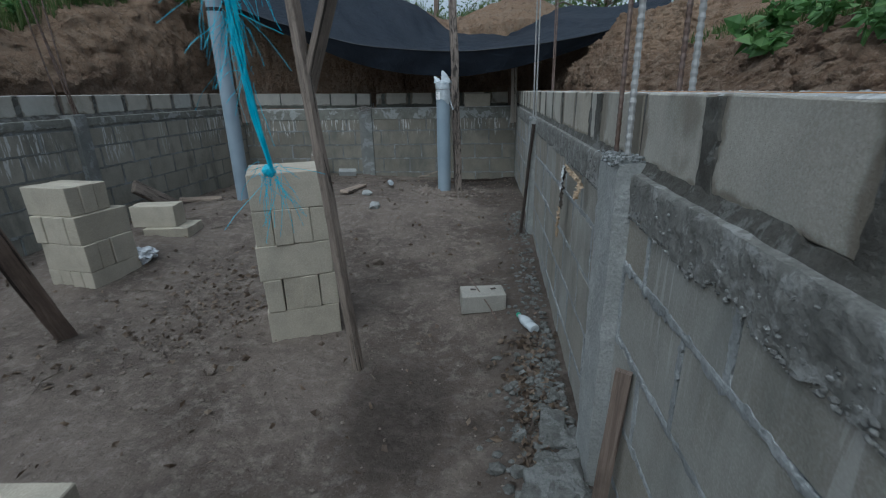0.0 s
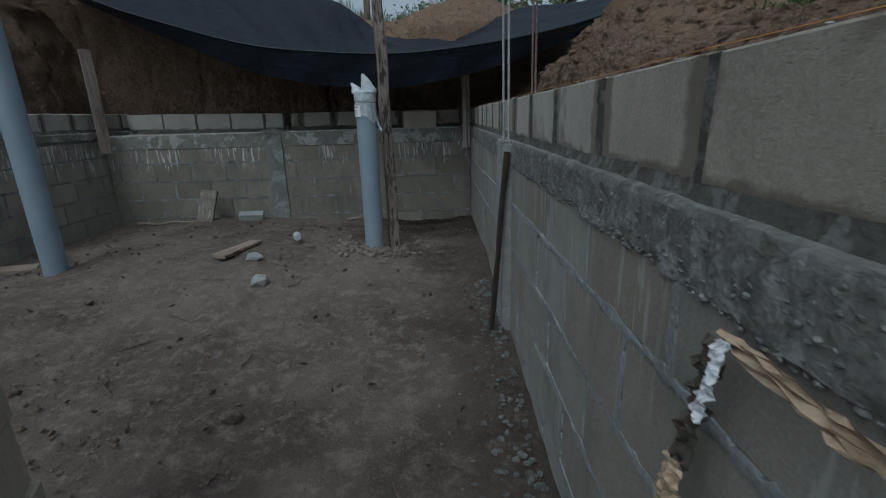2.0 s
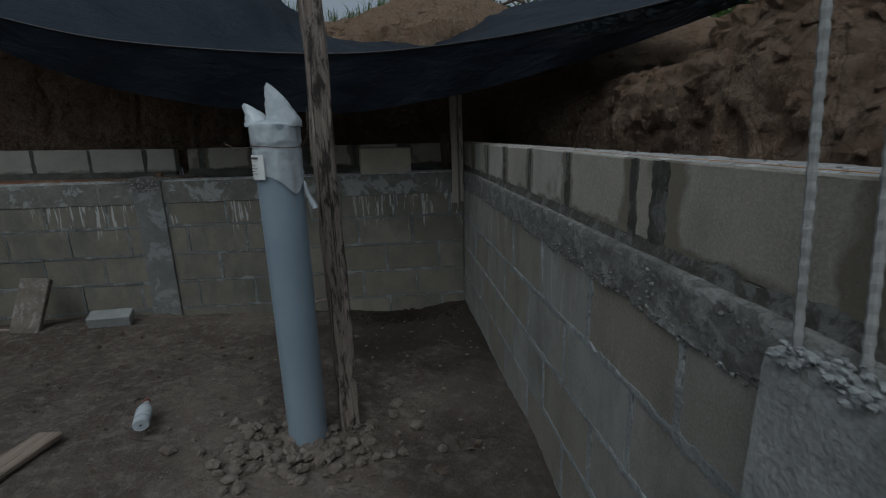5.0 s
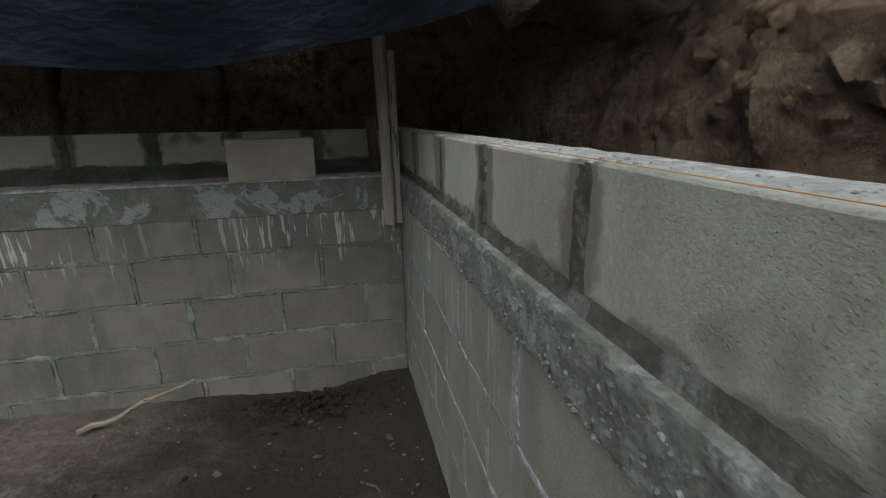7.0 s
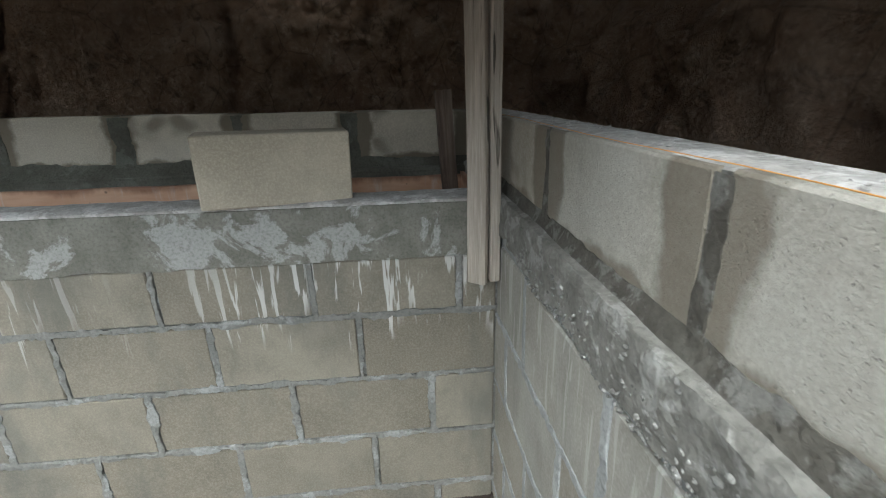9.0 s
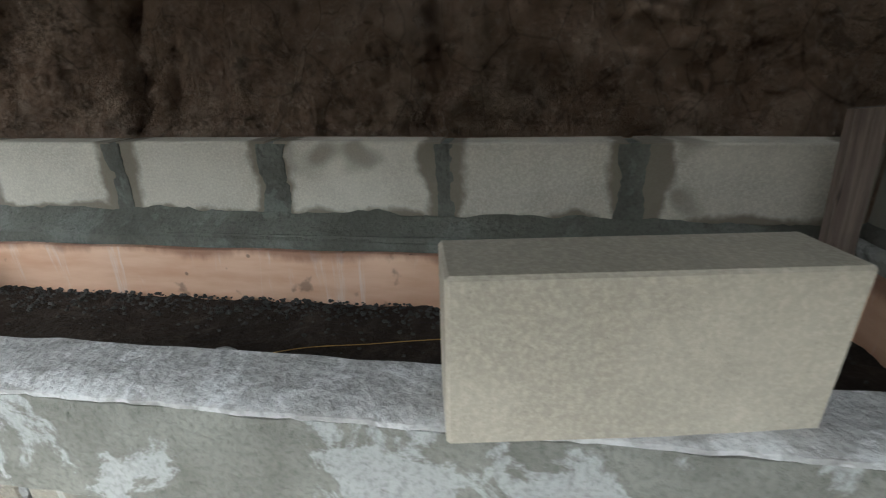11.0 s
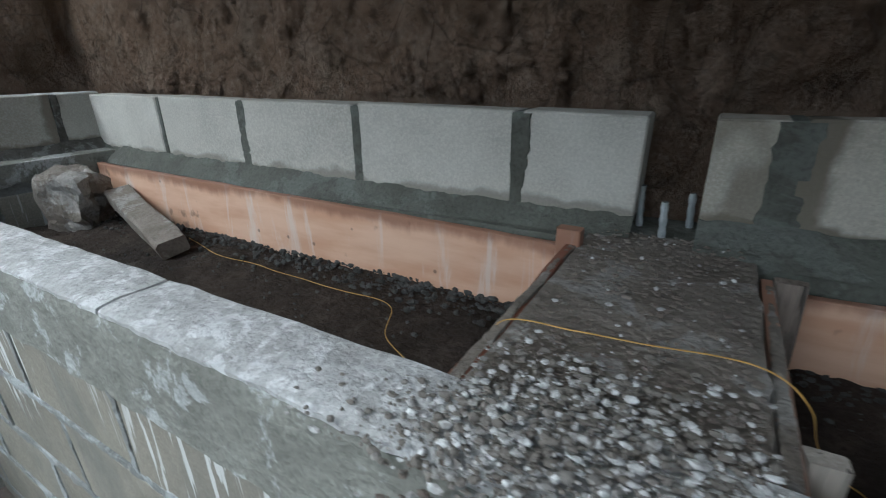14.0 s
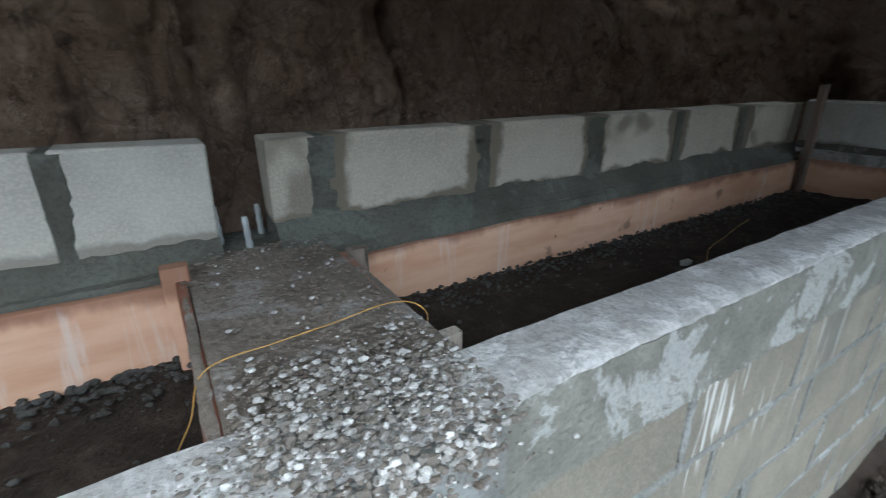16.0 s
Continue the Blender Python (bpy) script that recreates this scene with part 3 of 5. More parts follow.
right = block_wall("wall_east", T_RIGHT, "grey concrete block wall with smeared mortar joints", -8.45, 2.4, [1.12, 0.87, 0.635, 0.41, 0.185, -0.04], (0.2325, 0.412, 0.1885, 0.412, 0.2325), M_BLOCK, M_MORTAR, (1.05, 1.17), 0.0038, 0.026, SETTLED)
part("bond_beam", rough_band(bmesh.new(), -8.45, 2.4, 1.055, 1.175, -0.006, 0.13, 0.0065, 0.022, 0.014), M_BEAM_EAST, right, "rough cast bond beam with a ragged lower edge", soft=True)
left = block_wall("wall_west", T_LEFT, "weathered concrete block wall below a ragged beam", -2.4, 8.45, [1.06, 0.87, 0.645, 0.42, 0.195, -0.03], 0.3, M_BLOCK_LIME, M_MORTAR_OLD, (1.05, 1.17), 0.004, 0.022)
part("bond_beam", rough_band(bmesh.new(), -2.4, 8.45, 1.085, 1.165, -0.006, 0.24, 0.007, 0.022, 0.03), M_BEAM, left, soft=True)
back = block_wall("wall_north", T_BACK, "low concrete block wall with white lime runs", -4.15, 0.40, [1.0, 0.812, 0.586, 0.358, 0.13, -0.09], (0.005, 0.319, 0.10, 0.30, 0.09), M_BLOCK_LIME_SHADED, M_MORTAR_OLD, (1.0, 1.165), 0.004, 0.022)
part("bond_beam", rough_band(bmesh.new(), -4.15, 0.40, 0.995, 1.160, -0.006, 0.108, 0.004, 0.008, 0.02, 0.0), M_BEAM, back, "pale cast beam with flaking lime", soft=True)


def upper_course(root, u0, u1, y, joints, wedge=0.05, zlo=1.195, ztop=1.384, material=None, tilt=0.0, mortar=None):
    """One course between u0 and u1; joints: (middle, width of the mortar)."""
    lean = Matrix.Translation(((u0 + u1) / 2, 0, 0)) @ pose(0, 0, 0, 0, tilt, 0) @ Matrix.Translation((-(u0 + u1) / 2, 0, 0))
    strips = bmesh.new()
    left = u0
    for u, w in [*sorted(joints), (u1, 0)]:
        right = u - (0.010 if w else 0)
        me = block_mesh(right - left, ztop - zlo, 0.10, material or M_BLOCK_WET, random.randrange(3))
        ob = part("block", me, None, root)
        ob.matrix_basis = lean @ pose((left + right) / 2, y + 0.05 + random.uniform(-0.002, 0.002), (zlo + ztop) / 2, 0, random.uniform(-0.25, 0.25), random.uniform(-0.3, 0.3))
        left = u + 0.010
        if w:
            if w > 0.015:
                lumpy_strip(strips, (u, y, zlo - 0.01), (u + random.uniform(-0.006, 0.006), y, ztop - 0.004), w, 0.004, (0, -1, 0), rag=0.16)
            box_bm(0.021, 0.092, ztop - zlo, 0, 0.001, (u, y + 0.05, (zlo + ztop) / 2 - 0.002), strips)
    n = int((u1 - u0) / 0.014)
    prev = None
    for i in range(n + 1):
        u = u0 + (u1 - u0) * i / n
        ring = []
        for i_row, (out, up) in enumerate(((1.0, -0.05), (0.86, -0.040), (0.66, -0.030), (0.46, -0.018), (0.26, -0.008), (0.05, 0.008))):
            k = noise.noise((u * 8, i_row * 0.5, 1.0 + y)) + 0.8 * noise.noise((u * 26, i_row * 1.1, 6.0)) + 0.5 * noise.noise((u * 64, i_row * 1.9, 3.0))
            ring.append(strips.verts.new((u, y - wedge * out + 0.004 * k, zlo + up + 0.009 * k * (i_row > 0))))
        ring += [strips.verts.new((u, y + 0.09, zlo)), strips.verts.new((u, y + 0.09, zlo - 0.05))]
        if prev:
            for a in range(7):
                strips.faces.new((prev[a], prev[a + 1], ring[a + 1], ring[a]))
        prev = ring
    bmesh.ops.transform(strips, matrix=lean, verts=strips.verts[:])
    tagged(part("fresh_mortar", strips, mortar or M_MORTAR_WET, root, "dark damp mortar", soft=True), kind="stuff")


EAST_JOINTS = [(-7.86, 0.04), (-7.33, 0.04), (-6.80, 0.035), (-6.335, 0.055), (-5.865, 0.05), (-5.42, 0.05), (-4.985, 0.05), (-4.87, 0.075), (-4.34, 0.03),
               (-3.885, 0.06), (-3.435, 0.065), (-2.985, 0.05), (-2.505, 0.035), (-2.125, 0.06), (-1.985, 0.10), (-1.41, 0.01), (-0.975, 0.075), (-0.53, 0.05),
               (-0.09, 0.05), (0.35, 0.05), (0.79, 0.05), (1.23, 0.05), (1.67, 0.05), (2.11, 0.05)]
WEST_JOINTS = [(-2.07 + 0.43 * k, (0.03, 0.045, 0.06)[k % 3]) for k in range(25)]
for nm, m, u0, u1, js, yy, wd in (("wall_east_course", T_RIGHT, -8.36, 2.4, EAST_JOINTS, 0.03, 0.026), ("wall_west_course", T_LEFT, -2.4, 8.42, WEST_JOINTS, 0.12, 0.06)):
    root = thing(nm, m, "top course of pale blocks in dark damp mortar", "wall", kind="structure")
    upper_course(root, u0, u1, yy, js, wedge=wd, material=M_BLOCK_EAST, mortar=M_MORTAR_DAMP)
    # added pale strip: paints the sky's light on the block tops
    part("skylit_top", rough_band(bmesh.new(), u0, u1, 1.376, 1.388, yy + 0.006, yy + 0.094, 0.0025, 0, 0.02), M_LEDGE, root, "thin pale band along the top, skylight put into its colour", soft=True)
rear = thing("wall_rear_course", T_REAR, "single course of pale blocks in dark damp mortar on a footing", "wall", kind="structure")
upper_course(rear, -2.031, 0.43, 0, [(-1.908, 0.07), (-1.446, 0.058), (-0.99, 0.085), (-0.53, 0.05), (-0.085, 0.07)], wedge=0.07, ztop=1.387, tilt=0.45)
upper_course(rear, -4.32, -2.160, 0, [(-2.422, 0.05), (-2.882, 0.034), (-3.35, 0.042), (-3.81, 0.016)], wedge=0.06, zlo=1.21, ztop=1.418, tilt=1.1, material=M_BLOCK_SET)

# footing strip behind the low wall
strip = bmesh.new()
NX, NY = 300, 44
grid = [[strip.verts.new((-4.15 + 4.6 * i / NX, 7.74 + 0.63 * j / NY, 0.975 + 0.02 * noise.noise((i * 0.08, j * 0.08, 0)) + 0.014 * abs(noise.noise((i * 0.28, j * 0.28, 4))) + 0.010 * abs(noise.noise((i * 0.8, j * 0.8, 9)))))
         for i in range(NX + 1)] for j in range(NY + 1)]
for a, b in zip(grid, grid[1:]):
    for i in range(NX):
        strip.faces.new((a[i], a[i + 1], b[i + 1], b[i]))
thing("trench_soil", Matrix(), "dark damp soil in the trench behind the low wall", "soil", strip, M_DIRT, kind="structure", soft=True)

rnd = random.Random(11)


# ---- formwork, cross beam and footing behind the low wall ----
def form_board(name, m, length, height, material, label):
    bm = bmesh.new()
    n = 24
    cols = []
    for i in range(n + 1):
        u = (i / n - 0.5) * length
        w = 0.004 * noise.noise((u * 3, length, 0))
        top = height / 2 + 0.005 * noise.noise((u * 9, length, 2))
        cols.append([bm.verts.new(p) for p in ((u, -0.009 + w, -height / 2), (u, -0.009 + w, top - 0.002), (u, -0.006 + w, top), (u, 0.009 + w, top), (u, 0.009 + w, -height / 2))])
    for a, b in zip(cols, cols[1:]):
        for k in range(5):
            bm.faces.new((a[k], b[k], b[(k + 1) % 5], a[(k + 1) % 5]))
    bm.faces.new(cols[0])
    bm.faces.new(cols[-1][::-1])
    return thing(name, m, label, "board", bm, material, "formwork boards")


form_board("formwork_board", pose(-0.76, 8.295, 1.046), 2.30, 0.155, M_FORM, "orange plywood form board streaked with cement, against the footing")
form_board("formwork_board", pose(-3.20, 8.295, 1.072, 0, 1.0, 0), 2.02, 0.185, M_FORM, "orange plywood form board streaked with cement, against the footing")
beside = [form_board("formwork_board", pose(-2.225, 8.02, 1.072, 0, 0, 90), 0.51, 0.185, M_FORM_RED, "red-brown form board along the cross beam"),
          form_board("formwork_board", pose(-1.905, 8.02, 1.060, 0, 0, 90), 0.51, 0.175, M_FORM, "orange-brown form board along the cross beam")]
for board, h in zip(beside, (0.0925, 0.0875)):
    crust = bmesh.new()
    lumpy_strip(crust, (-0.25, 0, h), (0.25, 0, h), 0.017, 0.003, (0, 0, 1), rag=0.2)
    part("cement_crust", crust, M_SOILED, board, "dried cement along the top edge", soft=True)
form_board("formwork_board", pose(0.385, 8.05, 1.05, 0, 0, 90), 0.56, 0.16, M_FORM, "orange form board closing the end of the trench")
form_board("formwork_board", pose(-4.235, 8.03, 1.05, 0, 0, 90), 0.58, 0.16, M_FORM, "orange form board closing the end of the trench")


def stake(m, w, d, h, material, label, name="wooden_stake", group="formwork stakes"):
    return thing(name, m, label, "stake", board_bm(w, d, h, 6, 0.003, random.uniform(0, 50)), material, group)


stake(pose(-2.232, 8.264, 1.085, 0, 1, 0), 0.048, 0.03, 0.22, M_FORM, "short orange-stained stake holding a form board")
stake(pose(-1.872, 8.264, 1.065), 0.045, 0.025, 0.18, M_WOOD, "short sawn stake holding a form board")
stake(pose(0.32, 8.262, 1.21, 0, -3.5, 8), 0.065, 0.025, 0.50, M_WOOD_DARK, "brown board stake standing in the trench corner")
stake(pose(-1.875, 7.87, 1.06), 0.035, 0.025, 0.16, M_WOOD_PALE, "short pale stake beside the cross beam")
cross = rough_band(bmesh.new(), -0.295, 0.30, 0.96, 1.163, -0.150, 0.150, 0.004, 0, 0.025)
thing("cross_beam", pose(-2.065, 8.08, 0, 0, 0, 90), "soil-stained cast cross beam between the two walls", "beam", cross, M_SOILED, kind="structure", soft=True)
footing = rough_band(bmesh.new(), -4.2, 0.45, 0.96, 1.162, 0.0, 0.2, 0.004, 0, 0.03)
thing("footing", pose(0, 8.312, 0), "grey cast footing under the rear course", "footing", footing, M_MORTAR_WET, kind="structure", soft=True)
for u0, u1 in ((-4.15, -2.769), (-2.761, 0.4)):
    part("beam_top", rough_band(bmesh.new(), u0, u1, 1.158, 1.172, -0.002, 0.108, 0.004, 0, 0.016), M_LEDGE, back, "pale chalky top of the beam, brightened for light from above", soft=True)


# ---- columns ----
def column(root, u, w, y, z0, z1, label, material=None):
    bm = rough_band(bmesh.new(), u - w / 2, u + w / 2, z0, z1, y, 0.10, 0.004, 0, 0.03)
    return part("column", bm, material or M_COLUMN, root, label, soft=True)


column(right, -1.43, 0.21, -0.048, -0.1, 1.20, "cast concrete column with a rough broken top")
column(right, -4.33, 0.24, -0.05, -0.1, 1.155, "cast concrete column with a rough broken top")
column(back, -2.05, 0.21, -0.022, -0.1, 1.16, "cast concrete column standing proud of the blocks", M_MORTAR_OLD)
column(left, 4.40, 0.15, -0.05, -0.1, 1.20, "cast concrete column standing proud of the blocks", M_MORTAR_OLD)
for root, u, z in ((right, -1.43, 1.2), (right, -4.33, 1.155)):
    lumps = bmesh.new()
    for _ in range(320):
        stone_bm(random.uniform(0.005, 0.016), lumps, (u + random.uniform(-0.1, 0.1), random.uniform(-0.06, 0.03), z + random.uniform(-0.01, 0.015)))
    tagged(part("broken_top", lumps, M_MORTAR, root, soft=True), kind="stuff")


def rebar(p0, p1, r, material, label="ribbed steel bar rising from a column", group="starter bars"):
    p0, p1 = Vector(p0), Vector(p1)
    n = int((p1 - p0).length / 0.012)
    pts = [p0.lerp(p1, i / n) for i in range(n + 1)]
    bm = bmesh.new()
    count = [0]

    def rad(k):
        count[0] += 1
        return r * (1.18 if count[0] % 2 else 0.92)
    tube_bm(pts, rad, 7, bm)
    return thing("steel_bar", Matrix(), label, "steel bar", bm, material, group)


rebar((0.395, 1.52, 1.15), (0.415, 1.60, 2.6), 0.007, M_REBAR)
rebar((0.40, 1.41, 1.12), (0.415, 1.50, 2.6), 0.009, M_REBAR_GREY, "ribbed steel bar crusted with grey cement")
rebar((0.575, 1.56, 1.1), (0.59, 1.62, 2.6), 0.008, M_REBAR)
rebar((0.575, 1.46, 1.1), (0.585, 1.52, 2.6), 0.009, M_REBAR_GREY, "ribbed steel bar crusted with grey cement")
rebar((0.385, 4.43, 1.1), (0.385, 4.57, 2.7), 0.006, M_REBAR_GREY, "ribbed steel bar crusted with grey cement")
rebar((0.40, 4.35, 1.1), (0.41, 4.50, 2.7), 0.006, M_REBAR_GREY, "ribbed steel bar crusted with grey cement")
rebar((0.545, 4.46, 1.1), (0.55, 4.57, 2.7), 0.006, M_REBAR)
rebar((0.545, 4.38, 1.1), (0.56, 4.49, 2.7), 0.006, M_REBAR)
for dx, dy, lx in ((0.0, 0.08, -0.25), (-0.03, 0.16, -0.32), (-0.10, 0.05, -0.18), (-0.09, 0.17, -0.05)):
    rebar((-4.17 + dx, 4.36 + dy, 1.15), (-4.17 + dx, 4.36 + dy + lx, 2.7), 0.007, M_REBAR, "rusted ribbed bar leaning above the column")
for x, y, z in ((-2.083, 8.38, 1.235), (-2.135, 8.44, 1.25), (-2.04, 8.47, 1.235)):
    rebar((x + 0.004, y, 1.12), (x, y, z), 0.007, M_STUB, "short grey bar stub in the gap of the course", "bar stubs")

# dark rod leaning on the column, board behind the near column
thing("leaning_rod", between((0.28, 4.17, 0.02), (0.372, 4.20, 1.12)), "thin dark rusted bar leaning on the wall column", "bar", board_bm(0.028, 0.022, 1.10, 8, 0.003, 3), M_BAR_DARK)
thing("narrow_board", between((0.345, 1.15, 0.0), (0.372, 1.135, 0.66)), "narrow brown board standing against the wall", "board", board_bm(0.022, 0.045, 0.66, 6, 0.003, 9), M_WOOD_DARK)

# ---- props and posts ----
prop = thing("timber_prop", Matrix(), "grey sawn timber prop leaning, with a nailed brace", "prop")
P0, P1 = Vector((-0.705, 2.115, -0.03)), Vector((-0.835, 1.99, 2.25))
part("post", board_bm(0.050, 0.042, (P1 - P0).length, 22, 0.004, 4), M_WOOD, prop, m=between(P0, P1, 15))
part("brace", board_bm(0.10, 0.03, 0.85, 8, 0.004, 6), M_WOOD, prop, "pale board nailed across", m=between((-0.80, 2.075, 1.42), (-0.50, 2.03, 2.20), 0))
thing("leaning_plank", between((-2.53, 2.23, -0.03), (-2.27, 1.62, 1.38), 35), "dark weathered plank leaning out of the floor", "plank", board_bm(0.10, 0.04, 1.55, 14, 0.005, 8), M_WOOD_DARK)
thing("timber_post", between((-0.402, 5.75, 0.1), (-0.489, 6.16, 3.0), 12), "weathered split timber post standing in the floor", "post", board_bm(0.085, 0.065, 2.9, 40, 0.008, 21), M_POST)
thing("corner_plank", between((0.335, 7.641, 0.91), (0.325, 7.630, 1.91), 5), "pale grey plank fixed upright at the wall corner", "plank", board_bm(0.058, 0.026, 1.0, 12, 0.003, 31), M_WOOD_PALE)
thing("corner_plank", between((0.382, 7.63, 0.92), (0.375, 7.63, 1.75), 5), "narrow grey plank fixed upright at the wall corner", "plank", board_bm(0.03, 0.03, 0.83, 8, 0.003, 33), M_WOOD_PALE)
thing("corner_plank", between((-4.02, 7.50, 0.98), (-4.06, 7.56, 2.16), 10), "grey plank fixed upright at the wall corner", "plank", board_bm(0.12, 0.04, 1.18, 12, 0.004, 35), M_WOOD)


# ---- pipes ----
def pipe(p0, p1, r):
    p0, p1 = Vector(p0), Vector(p1)
    n = 20
    root = thing("drain_pipe", Matrix(), "upright blue-grey plastic drain pipe set in the floor", "pipe", group="drain pipes")
    bm = tube_bm([p0.lerp(p1, i / n) for i in range(n + 1)], r, 32, cap=False)
    tube_bm([p1, p0.lerp(p1, 0.9)], r - 0.006, 32, bm, cap=False)
    part("tube", bm, M_PIPE, root, soft=True)
    return root


tall = pipe((-2.92, 5.13, 0.0), (-2.865, 5.05, 3.0), 0.08)
part("tape", tube_bm([(-2.8789, 5.0703, 2.24), (-2.8783, 5.0693, 2.275)], 0.083, 32, cap=False), M_BAND, tall, "black tape band", soft=True)
short = pipe((-0.575, 5.70, 0.1), (-0.562, 5.65, 1.50), 0.08)


def bag_bm():
    """A carrier bag pulled over the pipe as a crumpled sleeve."""
    bm = bmesh.new()
    rings, n, sides = [], 30, 64
    for i in range(n + 1):
        v = i / n
        ring = []
        for k in range(sides):
            a = 2 * math.pi * k / sides
            low = 1.315 + 0.010 * math.sin(a * 3 + 1) - 0.045 * max(0, math.cos(a - 5.6)) ** 8
            z = low + (1.515 - low) * v
            r = 0.0845 + 0.0045 * noise.noise((math.cos(a) * 3, math.sin(a) * 3, z * 9)) + 0.003 * noise.noise((a * 5, z * 30, 2))
            r += 0.004 * abs(math.sin(a * 9 + z * 25)) * max(0, 1 - abs(z - 1.43) / 0.06)
            if abs(z - 1.425) < 0.010:
                r = 0.0825
            if v > 0.93:
                r *= 1 - 5.5 * (v - 0.93)
            ring.append(bm.verts.new((math.cos(a) * r, math.sin(a) * r, z + 0.004 * noise.noise((a * 2, 3, 1)))))
        rings.append(ring)
    for a, b in zip(rings, rings[1:]):
        for k in range(sides):
            bm.faces.new((a[k], a[(k + 1) % sides], b[(k + 1) % sides], b[k]))
    bm.faces.new(rings[-1])
    return bm


def ear_bm(base, tip, half, seed):
    """One handle of the bag, standing up as a flattened, creased loop of film."""
    bm = bmesh.new()
    base, tip = Vector(base), Vector(tip)
    rings, n, sides = [], 14, 20
    for i in range(n + 1):
        v = i / n
        c = base.lerp(tip, v) + Vector((0.012 * math.sin(v * 3), 0, 0))
        w = half * (1 - v ** 1.25) + 0.013 * math.sqrt(max(0, 1 - v ** 6)) + 0.001
        ring = []
        for k in range(sides):
            a = 2 * math.pi * k / sides
            crease = 1 + 0.22 * noise.noise((a * 2, v * 4, seed))
            ring.append(bm.verts.new(c + Vector((math.cos(a) * w * crease, math.sin(a) * (0.034 * (1 - v) + 0.006) * crease, 0.010 * noise.noise((a, v * 3, seed + 4))))))
        rings.append(ring)
    for a, b in zip(rings, rings[1:]):
        for k in range(sides):
            bm.faces.new((a[k], a[(k + 1) % sides], b[(k + 1) % sides], b[k]))
    bm.faces.new(rings[-1])
    return bm


bag = thing("plastic_bag", pose(-0.563, 5.654, 0), "milky carrier bag tied over the end of the pipe", "bag")
part("sheet", bag_bm(), M_BAG, bag, soft=True)
part("handle", ear_bm((0.035, -0.02, 1.495), (-0.006, -0.028, 1.635), 0.050, 3), M_BAG, bag, soft=True)
part("handle", ear_bm((-0.055, 0.015, 1.495), (-0.105, 0.03, 1.575), 0.036, 8), M_BAG, bag, soft=True)
tie = [(math.cos(a) * 0.088, math.sin(a) * 0.088, 1.425 + 0.004 * math.sin(a * 2)) for a in (2 * math.pi * k / 40 for k in range(41))]
part("tie_wire", tube_bm(tie, 0.0018, 5), M_REBAR, bag, "thin rusty tie wire")
part("wire_end", tube_bm([(-0.085, -0.03, 1.425), (-0.12, -0.05, 1.42), (-0.16, -0.05, 1.44)], 0.0012, 5), M_REBAR, bag)
part("wire_end", tube_bm([(0.085, 0.0, 1.42), (0.11, 0.01, 1.46), (0.115, 0.02, 1.56)], 0.0012, 5), M_REBAR, bag)
lab = bmesh.new()
rows = []
for j in range(9):
    rows.append([lab.verts.new((math.cos(a) * 0.0895, math.sin(a) * 0.0895 - 0.002, 1.315 + 0.085 * j / 8 + 0.003 * noise.noise((i, j, 3)))) for i, a in enumerate(radians(205 + 47 * i / 8) for i in range(9))])
for a, b in zip(rows, rows[1:]):
    for i in range(8):
        lab.faces.new((a[i], a[i + 1], b[i + 1], b[i]))
label_part = part("printed_label", lab, M_LABEL, bag, "white printed paper label", soft=True)
for j, (z, w, h) in enumerate(((1.385, 30, 0.007), (1.362, 20, 0.002), (1.352, 26, 0.002), (1.343, 16, 0.002), (1.334, 24, 0.002))):
    bar = bmesh.new()
    cols = [[bar.verts.new((math.cos(radians(209 + w * i / 6)) * 0.0925, math.sin(radians(209 + w * i / 6)) * 0.0925 - 0.002, z + k * h)) for k in (0, 1)] for i in range(7)]
    for a, b in zip(cols, cols[1:]):
        bar.faces.new((a[0], b[0], b[1], a[1]))
    part("print_line", bar, M_INK, label_part)
tail = bmesh.new()
tube_bm([(0.085, -0.01, 1.30), (0.098, -0.012, 1.25), (0.115, -0.015, 1.215), (0.118, -0.016, 1.20)], lambda k: 0.006 + 0.008 * k, 8, tail, wob=0.2)
part("torn_tail", tail, M_BAG, bag, soft=True)


# ---- stacks of blocks ----
BLOCK_LOOSE = [mesh_of(box_bm(0.402, 0.099, 0.199, 0.004, 0.003), "concrete_block", M_BLOCK_DRY) for _ in range(5)]


def lay(m, label, group):
    ob = new("concrete_block", random.choice(BLOCK_LOOSE))
    ob.matrix_basis = m
    return tagged(ob, label, "block", group)


def stack(corner, turn, z0, plan, group, label):
    """Layers of blocks on edge; plan: per layer (along, count, shift): along 'x' shows the long face to the front."""
    base = pose(corner[0], corner[1], z0, 0, 0, turn)
    for k, (along, count, sx, sy) in enumerate(plan):
        for i in range(count):
            j = random.uniform(-0.008, 0.008)
            if along == "x":
                m = pose(0.20 + sx + j, 0.05 + 0.101 * i + sy, 0.0995 + 0.2005 * k, 0, 0, random.uniform(-0.8, 0.8))
            else:
                m = pose(0.05 + 0.101 * i + sx, 0.20 + sy + j, 0.0995 + 0.2005 * k, 0, 0, 90 + random.uniform(-0.8, 0.8))
            lay(base @ m, label, group)


FRESH = "clean tan concrete block on edge in a stack"
stack((-1.262, 2.275), 24, 0.01, [("x", 4, 0.0, 0), ("y", 4, 0, 0), ("x", 4, -0.01, 0), ("y", 4, -0.01, 0), ("x", 4, -0.015, 0.0)], "blocks in the tall stack", FRESH)
stack((-3.22, 2.84), -9, 0.03, [("y", 4, 0, 0), ("x", 4, 0.0, 0), ("y", 4, -0.02, 0), ("x", 3, -0.06, 0.02)], "blocks in the corner stack", FRESH)
